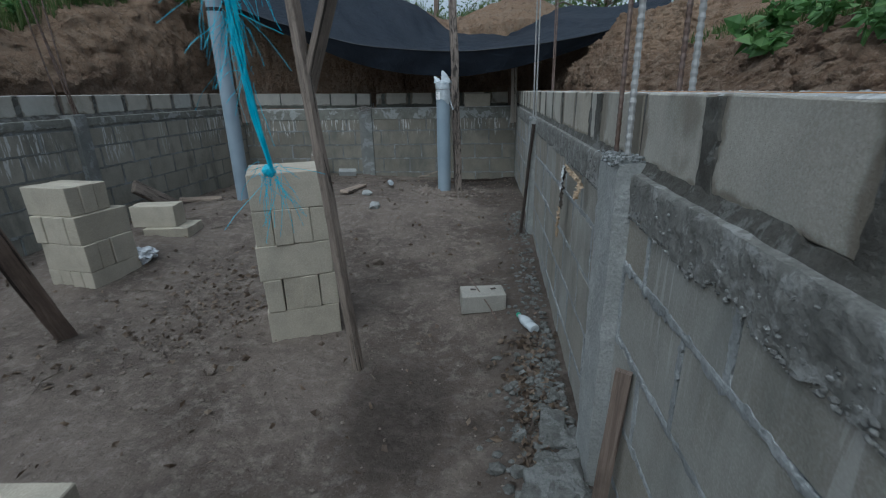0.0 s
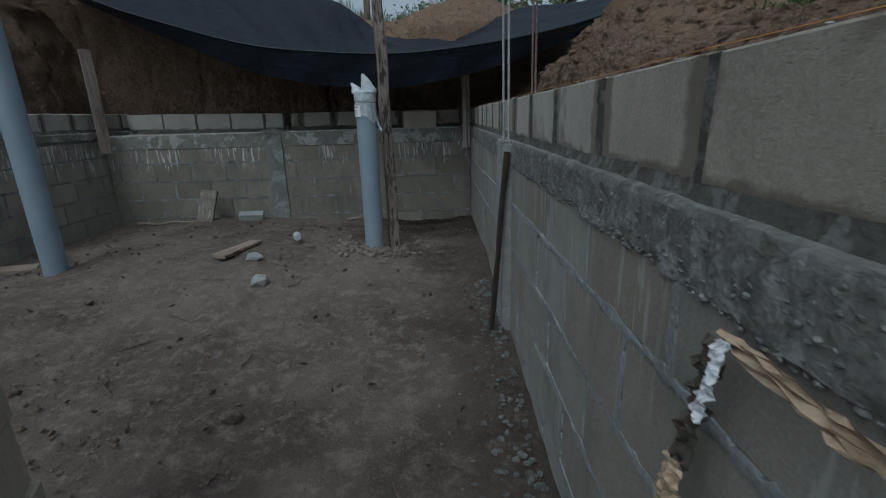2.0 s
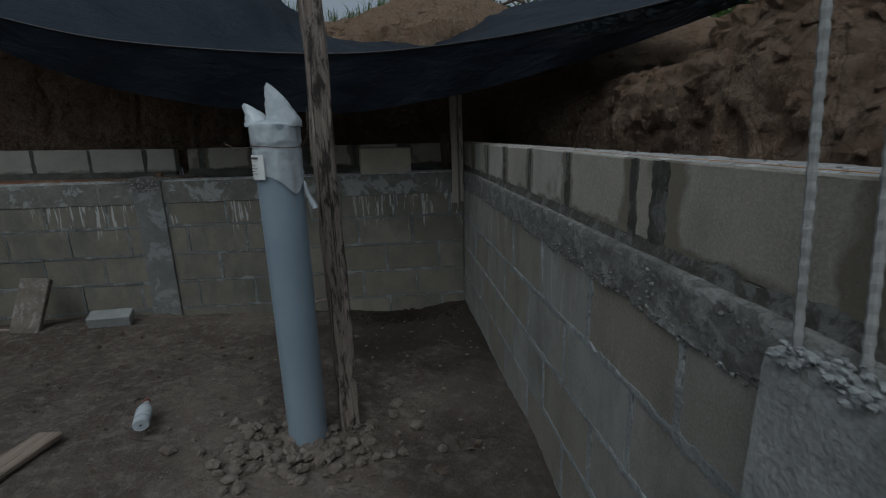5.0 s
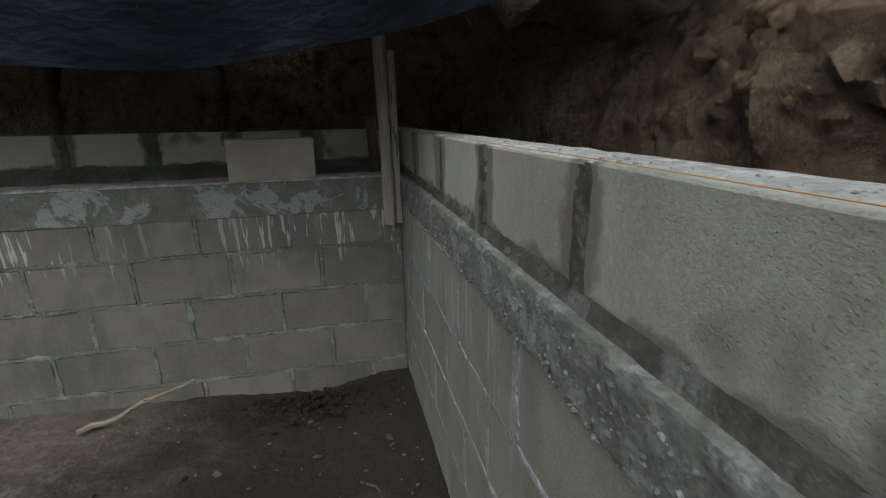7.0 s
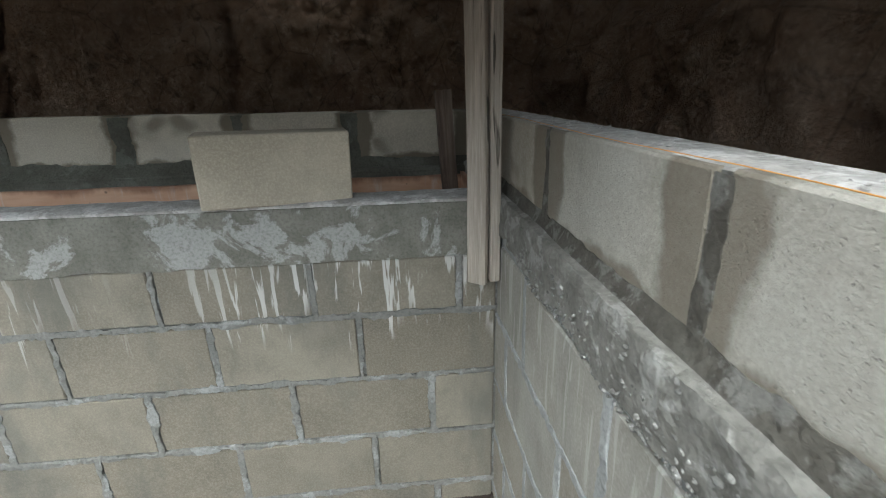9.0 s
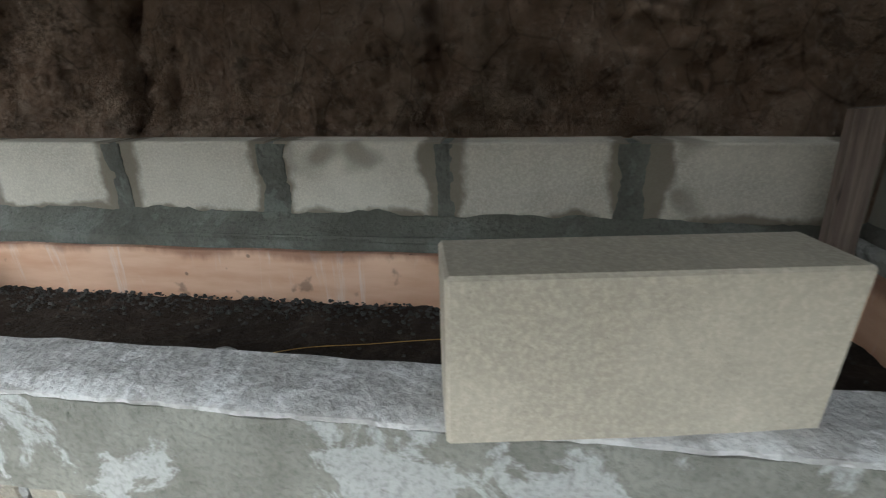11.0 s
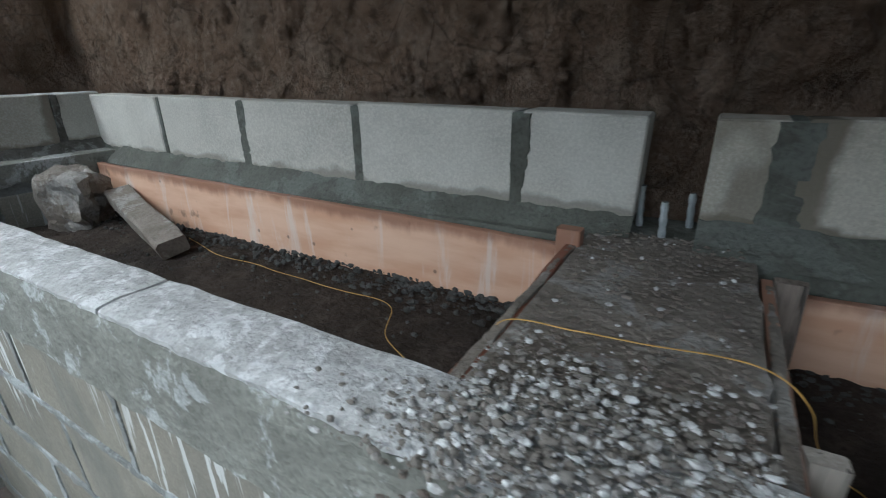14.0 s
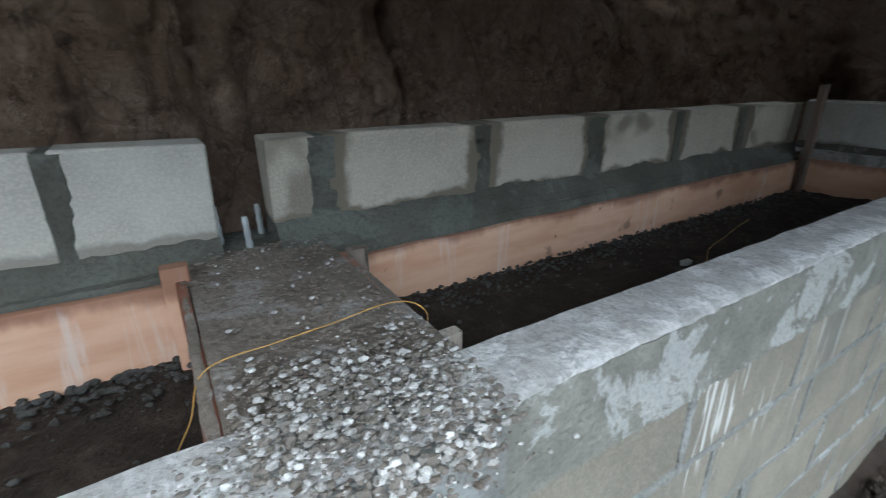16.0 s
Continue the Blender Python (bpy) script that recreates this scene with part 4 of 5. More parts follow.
stack((-3.18, 3.76), 8, 0.06, [("x", 3, 0.0, 0), ("x", 2, -0.12, 0.06)], "blocks in the low stack", "clean tan concrete block on edge in a low pile")
stack((-1.54, 0.47), 4, -0.02, [("x", 4, 0, 0), ("x", 4, 0.01, 0)], "blocks in the near pile", "clean tan concrete block on edge in a low pile")
lay(pose(-0.226, 7.712, 1.267, 2, 0.6, 10.5), "loose tan concrete block standing on the low wall", "")

# block with two holes and a bar on the floor
hb = box_bm(0.29, 0.17, 0.125, 0.006, 0.004)
holed = thing("holed_block", pose(-0.043, 2.836, 0.072, 0, 0, 9), "grey concrete block with two small holes, lying on the soil", "block", hb, M_BLOCK_GREY)
# no holes are cut: dark plates on top stand for their shaded insides
for x in (-0.06, 0.075):
    part("hole_shade", box_bm(0.035, 0.022, 0.004, 0, 0.003, (x, 0.02, 0.0635)), M_BAR_DARK, holed, "dark plate painting the shade inside a hole")
thing("bent_bar", Matrix(), "thin rusted bar lying across the holed block", "bar", tube_bm([(-0.15, 3.02, 0.16), (-0.08, 2.85, 0.145), (0.0, 2.70, 0.09), (0.05, 2.60, 0.045)], 0.0045, 6), M_REBAR)


# ---- shade net ----
def net():
    seam = [(-5.2, 7.6, 3.35), (-4.3, 7.35, 2.88), (-3.47, 7.2, 2.53), (-2.86, 7.15, 2.33), (-2.0, 7.0, 2.085), (-1.28, 6.95, 1.985), (-0.45, 6.80, 1.92), (0.20, 6.60, 1.93), (0.76, 6.2, 1.95), (1.25, 5.75, 2.0), (1.75, 5.3, 2.12)]
    far = [(-5.6, 9.6, 4.4), (-4.4, 9.4, 4.0), (-3.2, 9.3, 3.6), (-2.3, 9.1, 3.25), (-1.33, 8.8, 2.85), (-0.8, 8.75, 2.46), (-0.2, 8.6, 2.32), (0.38, 9.0, 2.40), (1.0, 9.2, 2.72), (1.75, 8.3, 2.62), (2.2, 6.6, 2.45)]
    hem = [0.02, 0.05, 0.09, 0.16, 0.26, 0.32, 0.32, 0.26, 0.17, 0.08, 0.02]
    NS, NV, NH = 150, 44, 8
    xs = np.linspace(0, 1, len(seam))

    def curve(pts, s):
        t = s * (len(pts) - 1)
        i = min(int(t), len(pts) - 2)
        f = t - i
        p = [Vector(pts[max(0, min(len(pts) - 1, i + k))]) for k in (-1, 0, 1, 2)]
        return 0.5 * ((2 * p[1]) + (p[2] - p[0]) * f + (2 * p[0] - 5 * p[1] + 4 * p[2] - p[3]) * f * f + (3 * p[1] - p[0] - 3 * p[2] + p[3]) * f ** 3)
    bm = bmesh.new()
    uv = bm.loops.layers.uv.new("UVMap")
    grid, tex = [], {}
    for i in range(NS + 1):
        s = i / NS
        a, b, h = curve(seam, s), curve(far, s), float(np.interp(s, xs, hem))
        row = []
        for j in range(-NH, NV + 1):
            if j < 0:
                k = -j / NH
                p = a + Vector((0, 0.16 * k, -h * k)) + Vector((0, 1, 0)) * 0.03 * math.sin(s * 60 + k * 2) * k
            else:
                v = j / NV
                p = a.lerp(b, v)
                p.z -= 0.08 * math.sin(math.pi * v) * (0.5 + 0.5 * math.sin(math.pi * s)) * max(0, min(1, (0.9 - s) / 0.15))
                fold = noise.noise((s * 16 + v * 5, v * 1.2, 0)) * 0.07 + noise.noise((s * 40 + v * 9, v * 2, 4)) * 0.03
                p.z += fold * min(1, v * 4)
            vert = bm.verts.new(p)
            tex[vert] = (s * 7, j / NV * 3)
            row.append(vert)
        grid.append(row)
    for r0, r1 in zip(grid, grid[1:]):
        for j in range(NV + NH):
            f = bm.faces.new((r0[j], r1[j], r1[j + 1], r0[j + 1]))
            for loop in f.loops:
                loop[uv].uv = tex[loop.vert]
    root = thing("shade_net", Matrix(), "sagging dark blue-black shade net strung over the pit", "net")
    part("sheet", bm, M_NET, root, soft=True)
    line = [curve(seam, i / 80) + Vector((0, -0.004, 0)) for i in range(81)]
    part("hem_cord", tube_bm(line, 0.005, 6), M_BAND, root, "rolled hem")


net()


# ---- rope ----
def frayed_rope():
    root = thing("frayed_rope", Matrix(), "frayed bright cyan plastic rope hanging down", "rope")
    rnd = random.Random(5)
    def middle(z):
        return -0.395 - 0.03 * math.sin(math.pi * max(0, min(1, (z - 1.27) / 0.55)))

    for k in range(11):
        pts = []
        for i in range(60):
            z = 2.30 - i * 0.0174
            tw = i * (0.20 + 0.03 * (k % 4)) + k * 0.9
            w = 0.004 + 0.019 * math.exp(-((z - 1.74) / 0.17) ** 2) * (0.4 + 0.6 * ((k * 7) % 5) / 4) + 0.006 * max(0, z - 1.95)
            pts.append((middle(z) + math.cos(tw) * w + 0.006 * noise.noise((k, z * 9, 1)), 0.80 + math.sin(tw) * w + 0.006 * noise.noise((k, z * 9, 5)), z))
        part("strand", tube_bm(pts, 0.0017, 5), M_ROPE, root)
    frays = bmesh.new()
    for _ in range(330):
        z = rnd.choice((rnd.uniform(1.40, 2.2), rnd.uniform(1.5, 1.95), rnd.uniform(1.5, 1.95), rnd.uniform(1.4, 2.2), rnd.uniform(1.6, 2.2), rnd.uniform(1.5, 2.0), rnd.uniform(1.25, 1.29)))
        p = Vector((middle(z) + rnd.uniform(-0.018, 0.018), 0.80 + rnd.uniform(-0.015, 0.015), z))
        d = Vector((rnd.uniform(-1, 1), rnd.uniform(-1, 1), rnd.uniform(-1.6, 0.2))) * 0.007
        pts = [p.copy()]
        for _ in range(rnd.randrange(4, 10)):
            d += Vector((rnd.uniform(-1, 1), rnd.uniform(-1, 1), rnd.uniform(-1.2, 0.3))) * 0.003
            p = p + d
            pts.append(p.copy())
        tube_bm(pts, 0.0005, 3, frays)
    tagged(part("frayed_fibres", frays, M_ROPE, root), kind="stuff")
    part("knot", stone_bm(0.022, None, (-0.40, 0.80, 1.27), 1.0), M_ROPE, root)


frayed_rope()


# ---- paper caught under the beam, litter ----
def crumple(pts, width, material, name, root, seed, tilt=(0, 0, 1)):
    """A crumpled ribbon of paper along pts."""
    bm = bmesh.new()
    pts = [Vector(p) for p in pts]
    n, rows = 26, []
    for i in range(n + 1):
        t = i / n * (len(pts) - 1)
        k = min(int(t), len(pts) - 2)
        c = pts[k].lerp(pts[k + 1], t - k)
        row = []
        for j in range(7):
            s = (j / 6 - 0.5) * width * (0.75 + 0.35 * noise.noise((i * 0.5, seed, 1)))
            q = c + Vector(tilt) * s
            row.append(bm.verts.new(q + Vector((noise.noise((i * 0.45, j * 0.8, seed)) * 0.018 - 0.012, noise.noise((i * 0.4, j, seed + 9)) * 0.2 * width, noise.noise((i * 0.4, j, seed + 5)) * 0.16 * width))))
        rows.append(row)
    for a, b in zip(rows, rows[1:]):
        for j in range(6):
            bm.faces.new((a[j], a[j + 1], b[j + 1], b[j]))
    return part(name, bm, material, root)


sack = thing("torn_paper_sack", Matrix(), "torn brown paper sack caught under the bond beam", "paper")
crumple([(0.375, 2.30, 1.045), (0.375, 2.15, 1.045), (0.375, 2.0, 1.04), (0.375, 1.86, 1.035)], 0.035, M_PAPER, "folded_edge", sack, 3)
crumple([(0.375, 1.92, 1.03), (0.37, 1.90, 1.00), (0.36, 1.93, 0.97)], 0.06, M_PAPER, "torn_flap", sack, 7, (0, 0.9, 0.3))
crumple([(0.372, 2.30, 1.04), (0.37, 2.32, 0.93), (0.37, 2.34, 0.82)], 0.055, M_PAPER_DARK, "wet_strip", sack, 11, (0, 1, 0))
crumple([(0.365, 2.34, 0.83), (0.36, 2.35, 0.75), (0.365, 2.37, 0.66)], 0.06, M_PAPER, "hanging_strip", sack, 15, (0, 1, 0))
crumple([(0.365, 2.28, 1.05), (0.36, 2.285, 0.99), (0.36, 2.30, 0.93)], 0.03, M_PLASTIC, "white_scrap", sack, 19, (0, 1, 0))


def bottle(m, label, cap_material):
    root = thing("plastic_bottle", m, label, "bottle")
    prof = [(0.0, 0.005), (0.0, 0.03), (0.01, 0.033), (0.05, 0.032), (0.055, 0.030), (0.06, 0.033), (0.12, 0.033), (0.15, 0.026), (0.175, 0.014), (0.19, 0.013)]
    pts = [Vector((0, 0, z)) for z, _ in prof]
    rad = [r for _, r in prof]
    bm = bmesh.new()
    rings = [[bm.verts.new((math.cos(2 * math.pi * k / 16) * r * (1 + 0.08 * noise.noise((k, z * 30, 1))), math.sin(2 * math.pi * k / 16) * r * 0.85, z)) for k in range(16)] for z, r in prof]
    for a, b in zip(rings, rings[1:]):
        for k in range(16):
            bm.faces.new((a[k], a[(k + 1) % 16], b[(k + 1) % 16], b[k]))
    part("body", bm, M_BAG, root, soft=True)
    part("cap", tube_bm([(0, 0, 0.188), (0, 0, 0.205)], 0.015, 14), cap_material, root, "coloured screw cap")
    return root


bottle(pose(0.27, 2.43, 0.075, 90, 0, 205), "crushed clear plastic bottle lying on the rubble", M_GREENCAP)
bottle(pose(-1.255, 5.72, 0.31, 90, 0, 200), "clear plastic bottle lying on the soil", M_FORM_RED)


def scrap(name, m, label, category, size, material, group=""):
    return thing(name, m, label, category, box_bm(*size, 0.006, 0.006), material, group)


scrap("wood_offcut", pose(-1.675, 5.48, floor_z(-1.675, 5.48) + 0.03, 2, 3, 82), "short sawn board offcut lying on the soil", "offcut", (0.56, 0.11, 0.03), M_WOOD_X)
scrap("wood_offcut", pose(-3.76, 5.54, floor_z(-3.76, 5.54) + 0.03, 2, 3, 28), "short sawn board offcut lying on the soil", "offcut", (0.5, 0.14, 0.03), M_WOOD_X)
thing("leaning_board", between((-3.80, 5.12, floor_z(-3.8, 5.12) + 0.03), (-3.95, 4.70, 0.47), 20), "short thick board leaning on the wall", "board", board_bm(0.06, 0.15, 0.56, 8, 0.004, 61), M_WOOD)
scrap("leaning_slab", pose(-2.87, 7.40, floor_z(-2.87, 7.3) + 0.17, -28, 4, 0), "grey concrete slab leaning on the low wall", "slab", (0.20, 0.05, 0.40), M_SOILED)
scrap("block_piece", pose(-2.35, 7.42, floor_z(-2.35, 7.42) + 0.05, 12, 2, 12), "pale broken block lying on the soil", "block piece", (0.28, 0.13, 0.09), M_COLUMN)
for p0, p1, r in (((-1.17, 7.40, 0.085), (-0.70, 7.57, 0.20), 0.014), ((-3.82, 7.47, 0.10), (-2.98, 7.43, 0.13), 0.015)):
    p0, p1 = Vector(p0), Vector(p1)
    pts = [p0.lerp(p1, k / 9) + Vector((0, 0.012 * math.sin(k * 1.9), 0.010 * math.sin(k * 1.3 + 1))) for k in range(10)]
    thing("root_stick", Matrix(), "pale crooked dry stick lying against the wall foot", "stick", tube_bm(pts, lambda t, r=r: r * (1 - 0.45 * t), 7, wob=0.12), M_ROOT)
for x, y, s in ((-1.26, 4.82, 0.15), (-1.45, 5.24, 0.13)):
    ob = thing("stone", pose(x, y, floor_z(x, y) + s * 0.25), "pale grey stone lying on the soil", "stone", stone_bm(s, flat=0.6), M_COLUMN, "stones on the floor")
for x, y, s in ((-0.93, 3.55, 0.10), (-1.45, 1.95, 0.07), (-0.36, 4.15, 0.05), (-2.3, 4.6, 0.06)):
    thing("clod", pose(x, y, floor_z(x, y) + s * 0.2), "dark earth clod lying on the floor", "clod", stone_bm(s, flat=0.7), M_CLOD, "clods on the floor")
crumpled = bmesh.new()
bmesh.ops.create_icosphere(crumpled, subdivisions=4, radius=0.11)
for v in crumpled.verts:
    k = noise.fractal(v.co * 16, 0.8, 2.2, 4)
    v.co = Vector((v.co.x * 1.1, v.co.y * 0.9, max(-0.3, v.co.z * 0.55 / 0.11 * 0.11))) * (1 + 0.55 * k)
thing("crumpled_bag", pose(-2.82, 3.26, floor_z(-2.82, 3.26) + 0.05), "crumpled white plastic bag lying beside the blocks", "bag", crumpled, M_PLASTIC)
for x, y, z, rz, sz in ((0.22, 4.55, 0.06, 25, (0.20, 0.12, 0.07)), (0.26, 4.78, 0.05, 70, (0.16, 0.10, 0.06)), (0.24, 1.30, 0.06, 10, (0.20, 0.14, 0.09)), (0.20, 1.05, 0.05, 50, (0.16, 0.12, 0.08)), (0.27, 1.62, 0.05, 80, (0.15, 0.10, 0.07))):
    scrap("block_piece", pose(x, y, z, 6, -5, rz), "broken grey block piece in the rubble", "block piece", sz, M_RUBBLE, "broken pieces at the wall foot")
for k in range(16):
    x, y = rnd.uniform(-3.2, 0.1), rnd.uniform(1.5, 6.8)
    a = rnd.uniform(0, 6.3)
    pts = [Vector((x + math.cos(a) * q * 0.05 + 0.02 * math.sin(q * 1.7 + k), y + math.sin(a) * q * 0.05, floor_z(x + math.cos(a) * q * 0.05, y + math.sin(a) * q * 0.05) + 0.016)) for q in range(5)]
    thing("twig", Matrix(), "dry brown twig lying on the floor", "twig", tube_bm(pts, lambda v: 0.005 - 0.003 * v, 5), M_BARK, "twigs on the floor")
# chunk and timber end in the trench
lump = bmesh.new()
bmesh.ops.create_cube(lump, size=1)
bmesh.ops.subdivide_edges(lump, edges=lump.edges[:], cuts=7, use_grid_fill=True)
for v in lump.verts:
    v.co = Vector((v.co.x * 0.17, v.co.y * 0.15, v.co.z * 0.21)) * (1 - 0.12 * max(0, v.co.length - 0.62)) + 0.022 * noise.turbulence_vector(v.co * 3.1, 3, False)
thing("concrete_chunk", pose(-4.03, 8.14, 1.075, 4, 6, 25), "rough broken concrete chunk in the trench", "chunk", lump, M_SOILED)
thing("timber_offcut", between((-3.95, 8.25, 1.09), (-3.36, 8.10, 1.01), 10), "pale cement-coated timber lying in the trench", "offcut", board_bm(0.085, 0.05, 0.6, 8, 0.005, 40), M_SOILED)


def string(pts, material, label, r=0.0010):
    out = []
    pts = [Vector(p) for p in pts]
    for i in range(len(pts) - 1):
        q = [pts[max(0, min(len(pts) - 1, i + k))] for k in (-1, 0, 1, 2)]
        for k in range(10):
            f = k / 10
            p = 0.5 * (2 * q[1] + (q[2] - q[0]) * f + (2 * q[0] - 5 * q[1] + 4 * q[2] - q[3]) * f * f + (3 * q[1] - q[0] - 3 * q[2] + q[3]) * f ** 3)
            p += Vector((noise.noise(p * 6), noise.noise(p * 6 + Vector((9, 0, 0))), 0)) * 0.012
            out.append(p)
    return thing("builders_string", Matrix(), label, "string", tube_bm(out, r, 5), material)


string([(-2.30, 7.93, 1.0), (-2.25, 7.91, 1.10), (-2.222, 7.908, 1.174), (-2.13, 7.918, 1.179), (-2.05, 7.93, 1.179), (-1.938, 7.94, 1.181), (-1.885, 7.935, 1.15), (-1.84, 7.99, 1.05), (-1.80, 8.009, 1.0), (-1.71, 7.97, 1.0),
        (-1.30, 7.93, 1.0), (-1.022, 7.959, 1.0), (-0.899, 7.996, 1.0), (-0.77, 8.051, 1.0), (-0.609, 8.081, 1.0), (-0.354, 8.142, 1.0)], M_YELLOW, "thin yellow string trailing over the cross beam", 0.0009)
string([(-3.45, 8.2, 1.0), (-3.23, 8.149, 1.002), (-3.057, 8.145, 1.002), (-2.74, 8.136, 1.002), (-2.594, 8.136, 1.002), (-2.512, 8.018, 1.002), (-2.388, 7.951, 1.002)], M_YELLOW, "thin yellow string lying in the trench", 0.0009)
string([(0.429, y, 1.389) for y in (-2, -1, 0, 1, 2, 3, 4, 5, 6, 7, 8.3)], M_ORANGE, "taut orange string along the top of the wall", 0.0007)


# ---- loose stuff ----
def scatter(name, label, category, material, spots, smooth_it=False):
    bm = bmesh.new()
    for (x, y, z), s, flat in spots:
        stone_bm(s, bm, (x, y, z), flat)
    return thing(name, Matrix(), label, category, bm, material, kind="stuff", soft=smooth_it)


spots = []
for _ in range(1300):
    y = rnd.choice((rnd.uniform(0.4, 2.2), rnd.uniform(0.4, 5.0)))
    x = 0.36 - abs(rnd.gauss(0, 0.13 if y < 2.2 else 0.09))
    s = rnd.choice((0.012, 0.016, 0.02, 0.03, 0.03, 0.05 if y < 2.5 else 0.03, 0.08 if y < 1.6 else 0.03))
    spots.append(((x, y, floor_z(x, y) + s * 0.2), s, 0.75))
scatter("rubble", "broken grey mortar and concrete along the wall foot", "rubble", M_RUBBLE, spots)
spots = []
for _ in range(1500):
    x, y = rnd.uniform(-4.0, 0.35), rnd.uniform(0.2, 7.5)
    s = rnd.choice((0.006, 0.009, 0.012, 0.015, 0.02))
    spots.append(((x, y, floor_z(x, y) + 0.009), s, 0.6))
for _ in range(220):
    x, y = rnd.gauss(-0.56, 0.2), rnd.gauss(5.62, 0.12)
    s = rnd.uniform(0.02, 0.06)
    spots.append(((x, y, floor_z(x, y) + s * 0.3), s, 0.8))
for _ in range(260):
    x, y = rnd.gauss(-1.9, 0.45), rnd.gauss(2.6, 0.5)
    s = rnd.uniform(0.008, 0.03)
    spots.append(((x, y, floor_z(x, y) + s * 0.25), s, 0.7))
damp = []
for _ in range(900):
    x, y = rnd.gauss(-0.12, 0.16), 7.6 - abs(rnd.gauss(0, 0.14))
    if x < 0.34:
        s = rnd.choice((0.006, 0.009, 0.013, 0.02, 0.032))
        damp.append(((x, y, floor_z(x, y) + 0.05 * math.exp(-((x + 0.12) / 0.2) ** 2) * rnd.random() + s * 0.15), s, 0.7))
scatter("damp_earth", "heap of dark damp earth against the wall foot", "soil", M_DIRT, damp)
scatter("earth_crumbs", "small crumbs and clods of brown earth", "soil", M_CLOD, spots)
spots = []
for _ in range(3600):
    x, y = rnd.gauss(-2.07, 0.095), rnd.gauss(7.725, 0.07)
    if 7.635 < y < 8.02 and (-2.36 if y < 7.75 else -2.21) < x < -1.92:
        s = rnd.choice((0.003, 0.003, 0.004, 0.005, 0.006, 0.007, 0.009, 0.012))
        hump = 0.030 * math.exp(-((x + 2.07) / 0.11) ** 2 - ((y - 7.71) / 0.08) ** 2)
        spots.append(((x, y, 1.176 + hump * rnd.random() + s * 0.2), s, rnd.uniform(0.35, 0.8)))
for _ in range(420):
    x = rnd.gauss(-2.05, 0.06)
    spots.append(((x, 7.637 + rnd.uniform(-0.004, 0.006), 1.175 - abs(rnd.gauss(0, 0.045))), rnd.choice((0.004, 0.006, 0.009, 0.013)), 0.7))
for _ in range(150):
    x, y = rnd.uniform(-2.18, -1.94), rnd.uniform(7.8, 8.36)
    s = rnd.choice((0.003, 0.004, 0.006, 0.009))
    spots.append(((x, y, 1.172), s, 0.7))
soil_spots = []
for _ in range(1500):
    x, y = rnd.uniform(-2.2, -1.93), rnd.choice((rnd.uniform(7.68, 8.36), rnd.gauss(7.76, 0.07)))
    soil_spots.append(((x, y, 1.172), rnd.choice((0.003, 0.005, 0.007, 0.011)), 0.5))
scatter("beam_soil", "brown soil crumbs on the cross beam", "soil", M_CLOD, soil_spots)
scatter("stone_chips", "pale stone and mortar chips heaped on the beam", "chips", M_CHIPS, spots)
spots = []
for _ in range(2800):
    x = rnd.uniform(-4.1, 0.33)
    if -2.24 < x < -1.89:
        continue
    y = 8.31 - abs(rnd.gauss(0, 0.07))
    s = rnd.choice((0.005, 0.008, 0.010, 0.014, 0.02 if x < -2.2 else 0.010))
    spots.append(((x, y, 0.985 + s * 0.25), s, 0.75))
for _ in range(500):
    x, y = rnd.uniform(-4.1, 0.33), rnd.uniform(7.76, 8.3)
    if -2.24 < x < -1.89:
        continue
    spots.append(((x, y, 0.985), rnd.choice((0.004, 0.006, 0.009)), 0.8))
scatter("trench_rubble", "dark grey mortar crumbs in the trench", "rubble", M_TRENCH, spots)
for x, y, s in ((-1.85, 7.90, 0.10), (-1.76, 7.86, 0.12), (-1.66, 7.83, 0.09), (-0.95, 8.02, 0.045)):
    thing("mortar_lump", pose(x, y, 0.985 + s * 0.2), "grey lump of mortar in the trench", "lump", stone_bm(s, flat=0.6), M_COLUMN, "mortar lumps in the trench")
spots = []
for _ in range(500):
    y, x = rnd.uniform(0.0, 8.3), 0.34 + rnd.uniform(0.10, 0.18)
    spots.append(((x, y, 1.389), rnd.choice((0.003, 0.004, 0.006, 0.009)), 0.5))
scatter("mortar_crumbs", "pale mortar crumbs on top of the wall", "crumbs", M_LEDGE, spots)


def leaves_bm(spots, size, bend=0.3):
    bm = bmesh.new()
    for p, d, s in spots:
        d = Vector(d).normalized()
        side = d.cross(Vector((rnd.uniform(-1, 1), rnd.uniform(-1, 1), rnd.uniform(-0.4, 1)))).normalized()
        nrm = side.cross(d)
        L, W = size * s, size * s * 0.34
        p = Vector(p)
        v = [bm.verts.new(q) for q in (p, p + d * L * 0.45 + side * W - nrm * L * 0.05, p + d * L - nrm * L * bend, p + d * L * 0.45 - side * W - nrm * L * 0.05, p + d * L * 0.5 + nrm * L * 0.06)]
        for a, b in ((0, 1), (1, 2), (2, 3), (3, 0)):
            bm.faces.new((v[a], v[b], v[4]))
    return bm


spots = []
for _ in range(1100):
    x, y = rnd.choice(((rnd.gauss(-1.85, 0.4), rnd.gauss(2.75, 0.5)), (rnd.uniform(-4, 0.3), rnd.uniform(0.8, 7.2)), (0.2 + rnd.gauss(0, 0.06), rnd.uniform(1.4, 2.4))))
    spots.append(((x, y, floor_z(x, y) + 0.016), (rnd.uniform(-1, 1), rnd.uniform(-1, 1), rnd.uniform(-0.1, 0.25)), rnd.uniform(0.5, 1.3)))
thing("leaf_litter", Matrix(), "scattered dry brown leaves on the floor", "leaves", leaves_bm(spots, 0.042), M_LITTER, kind="stuff")


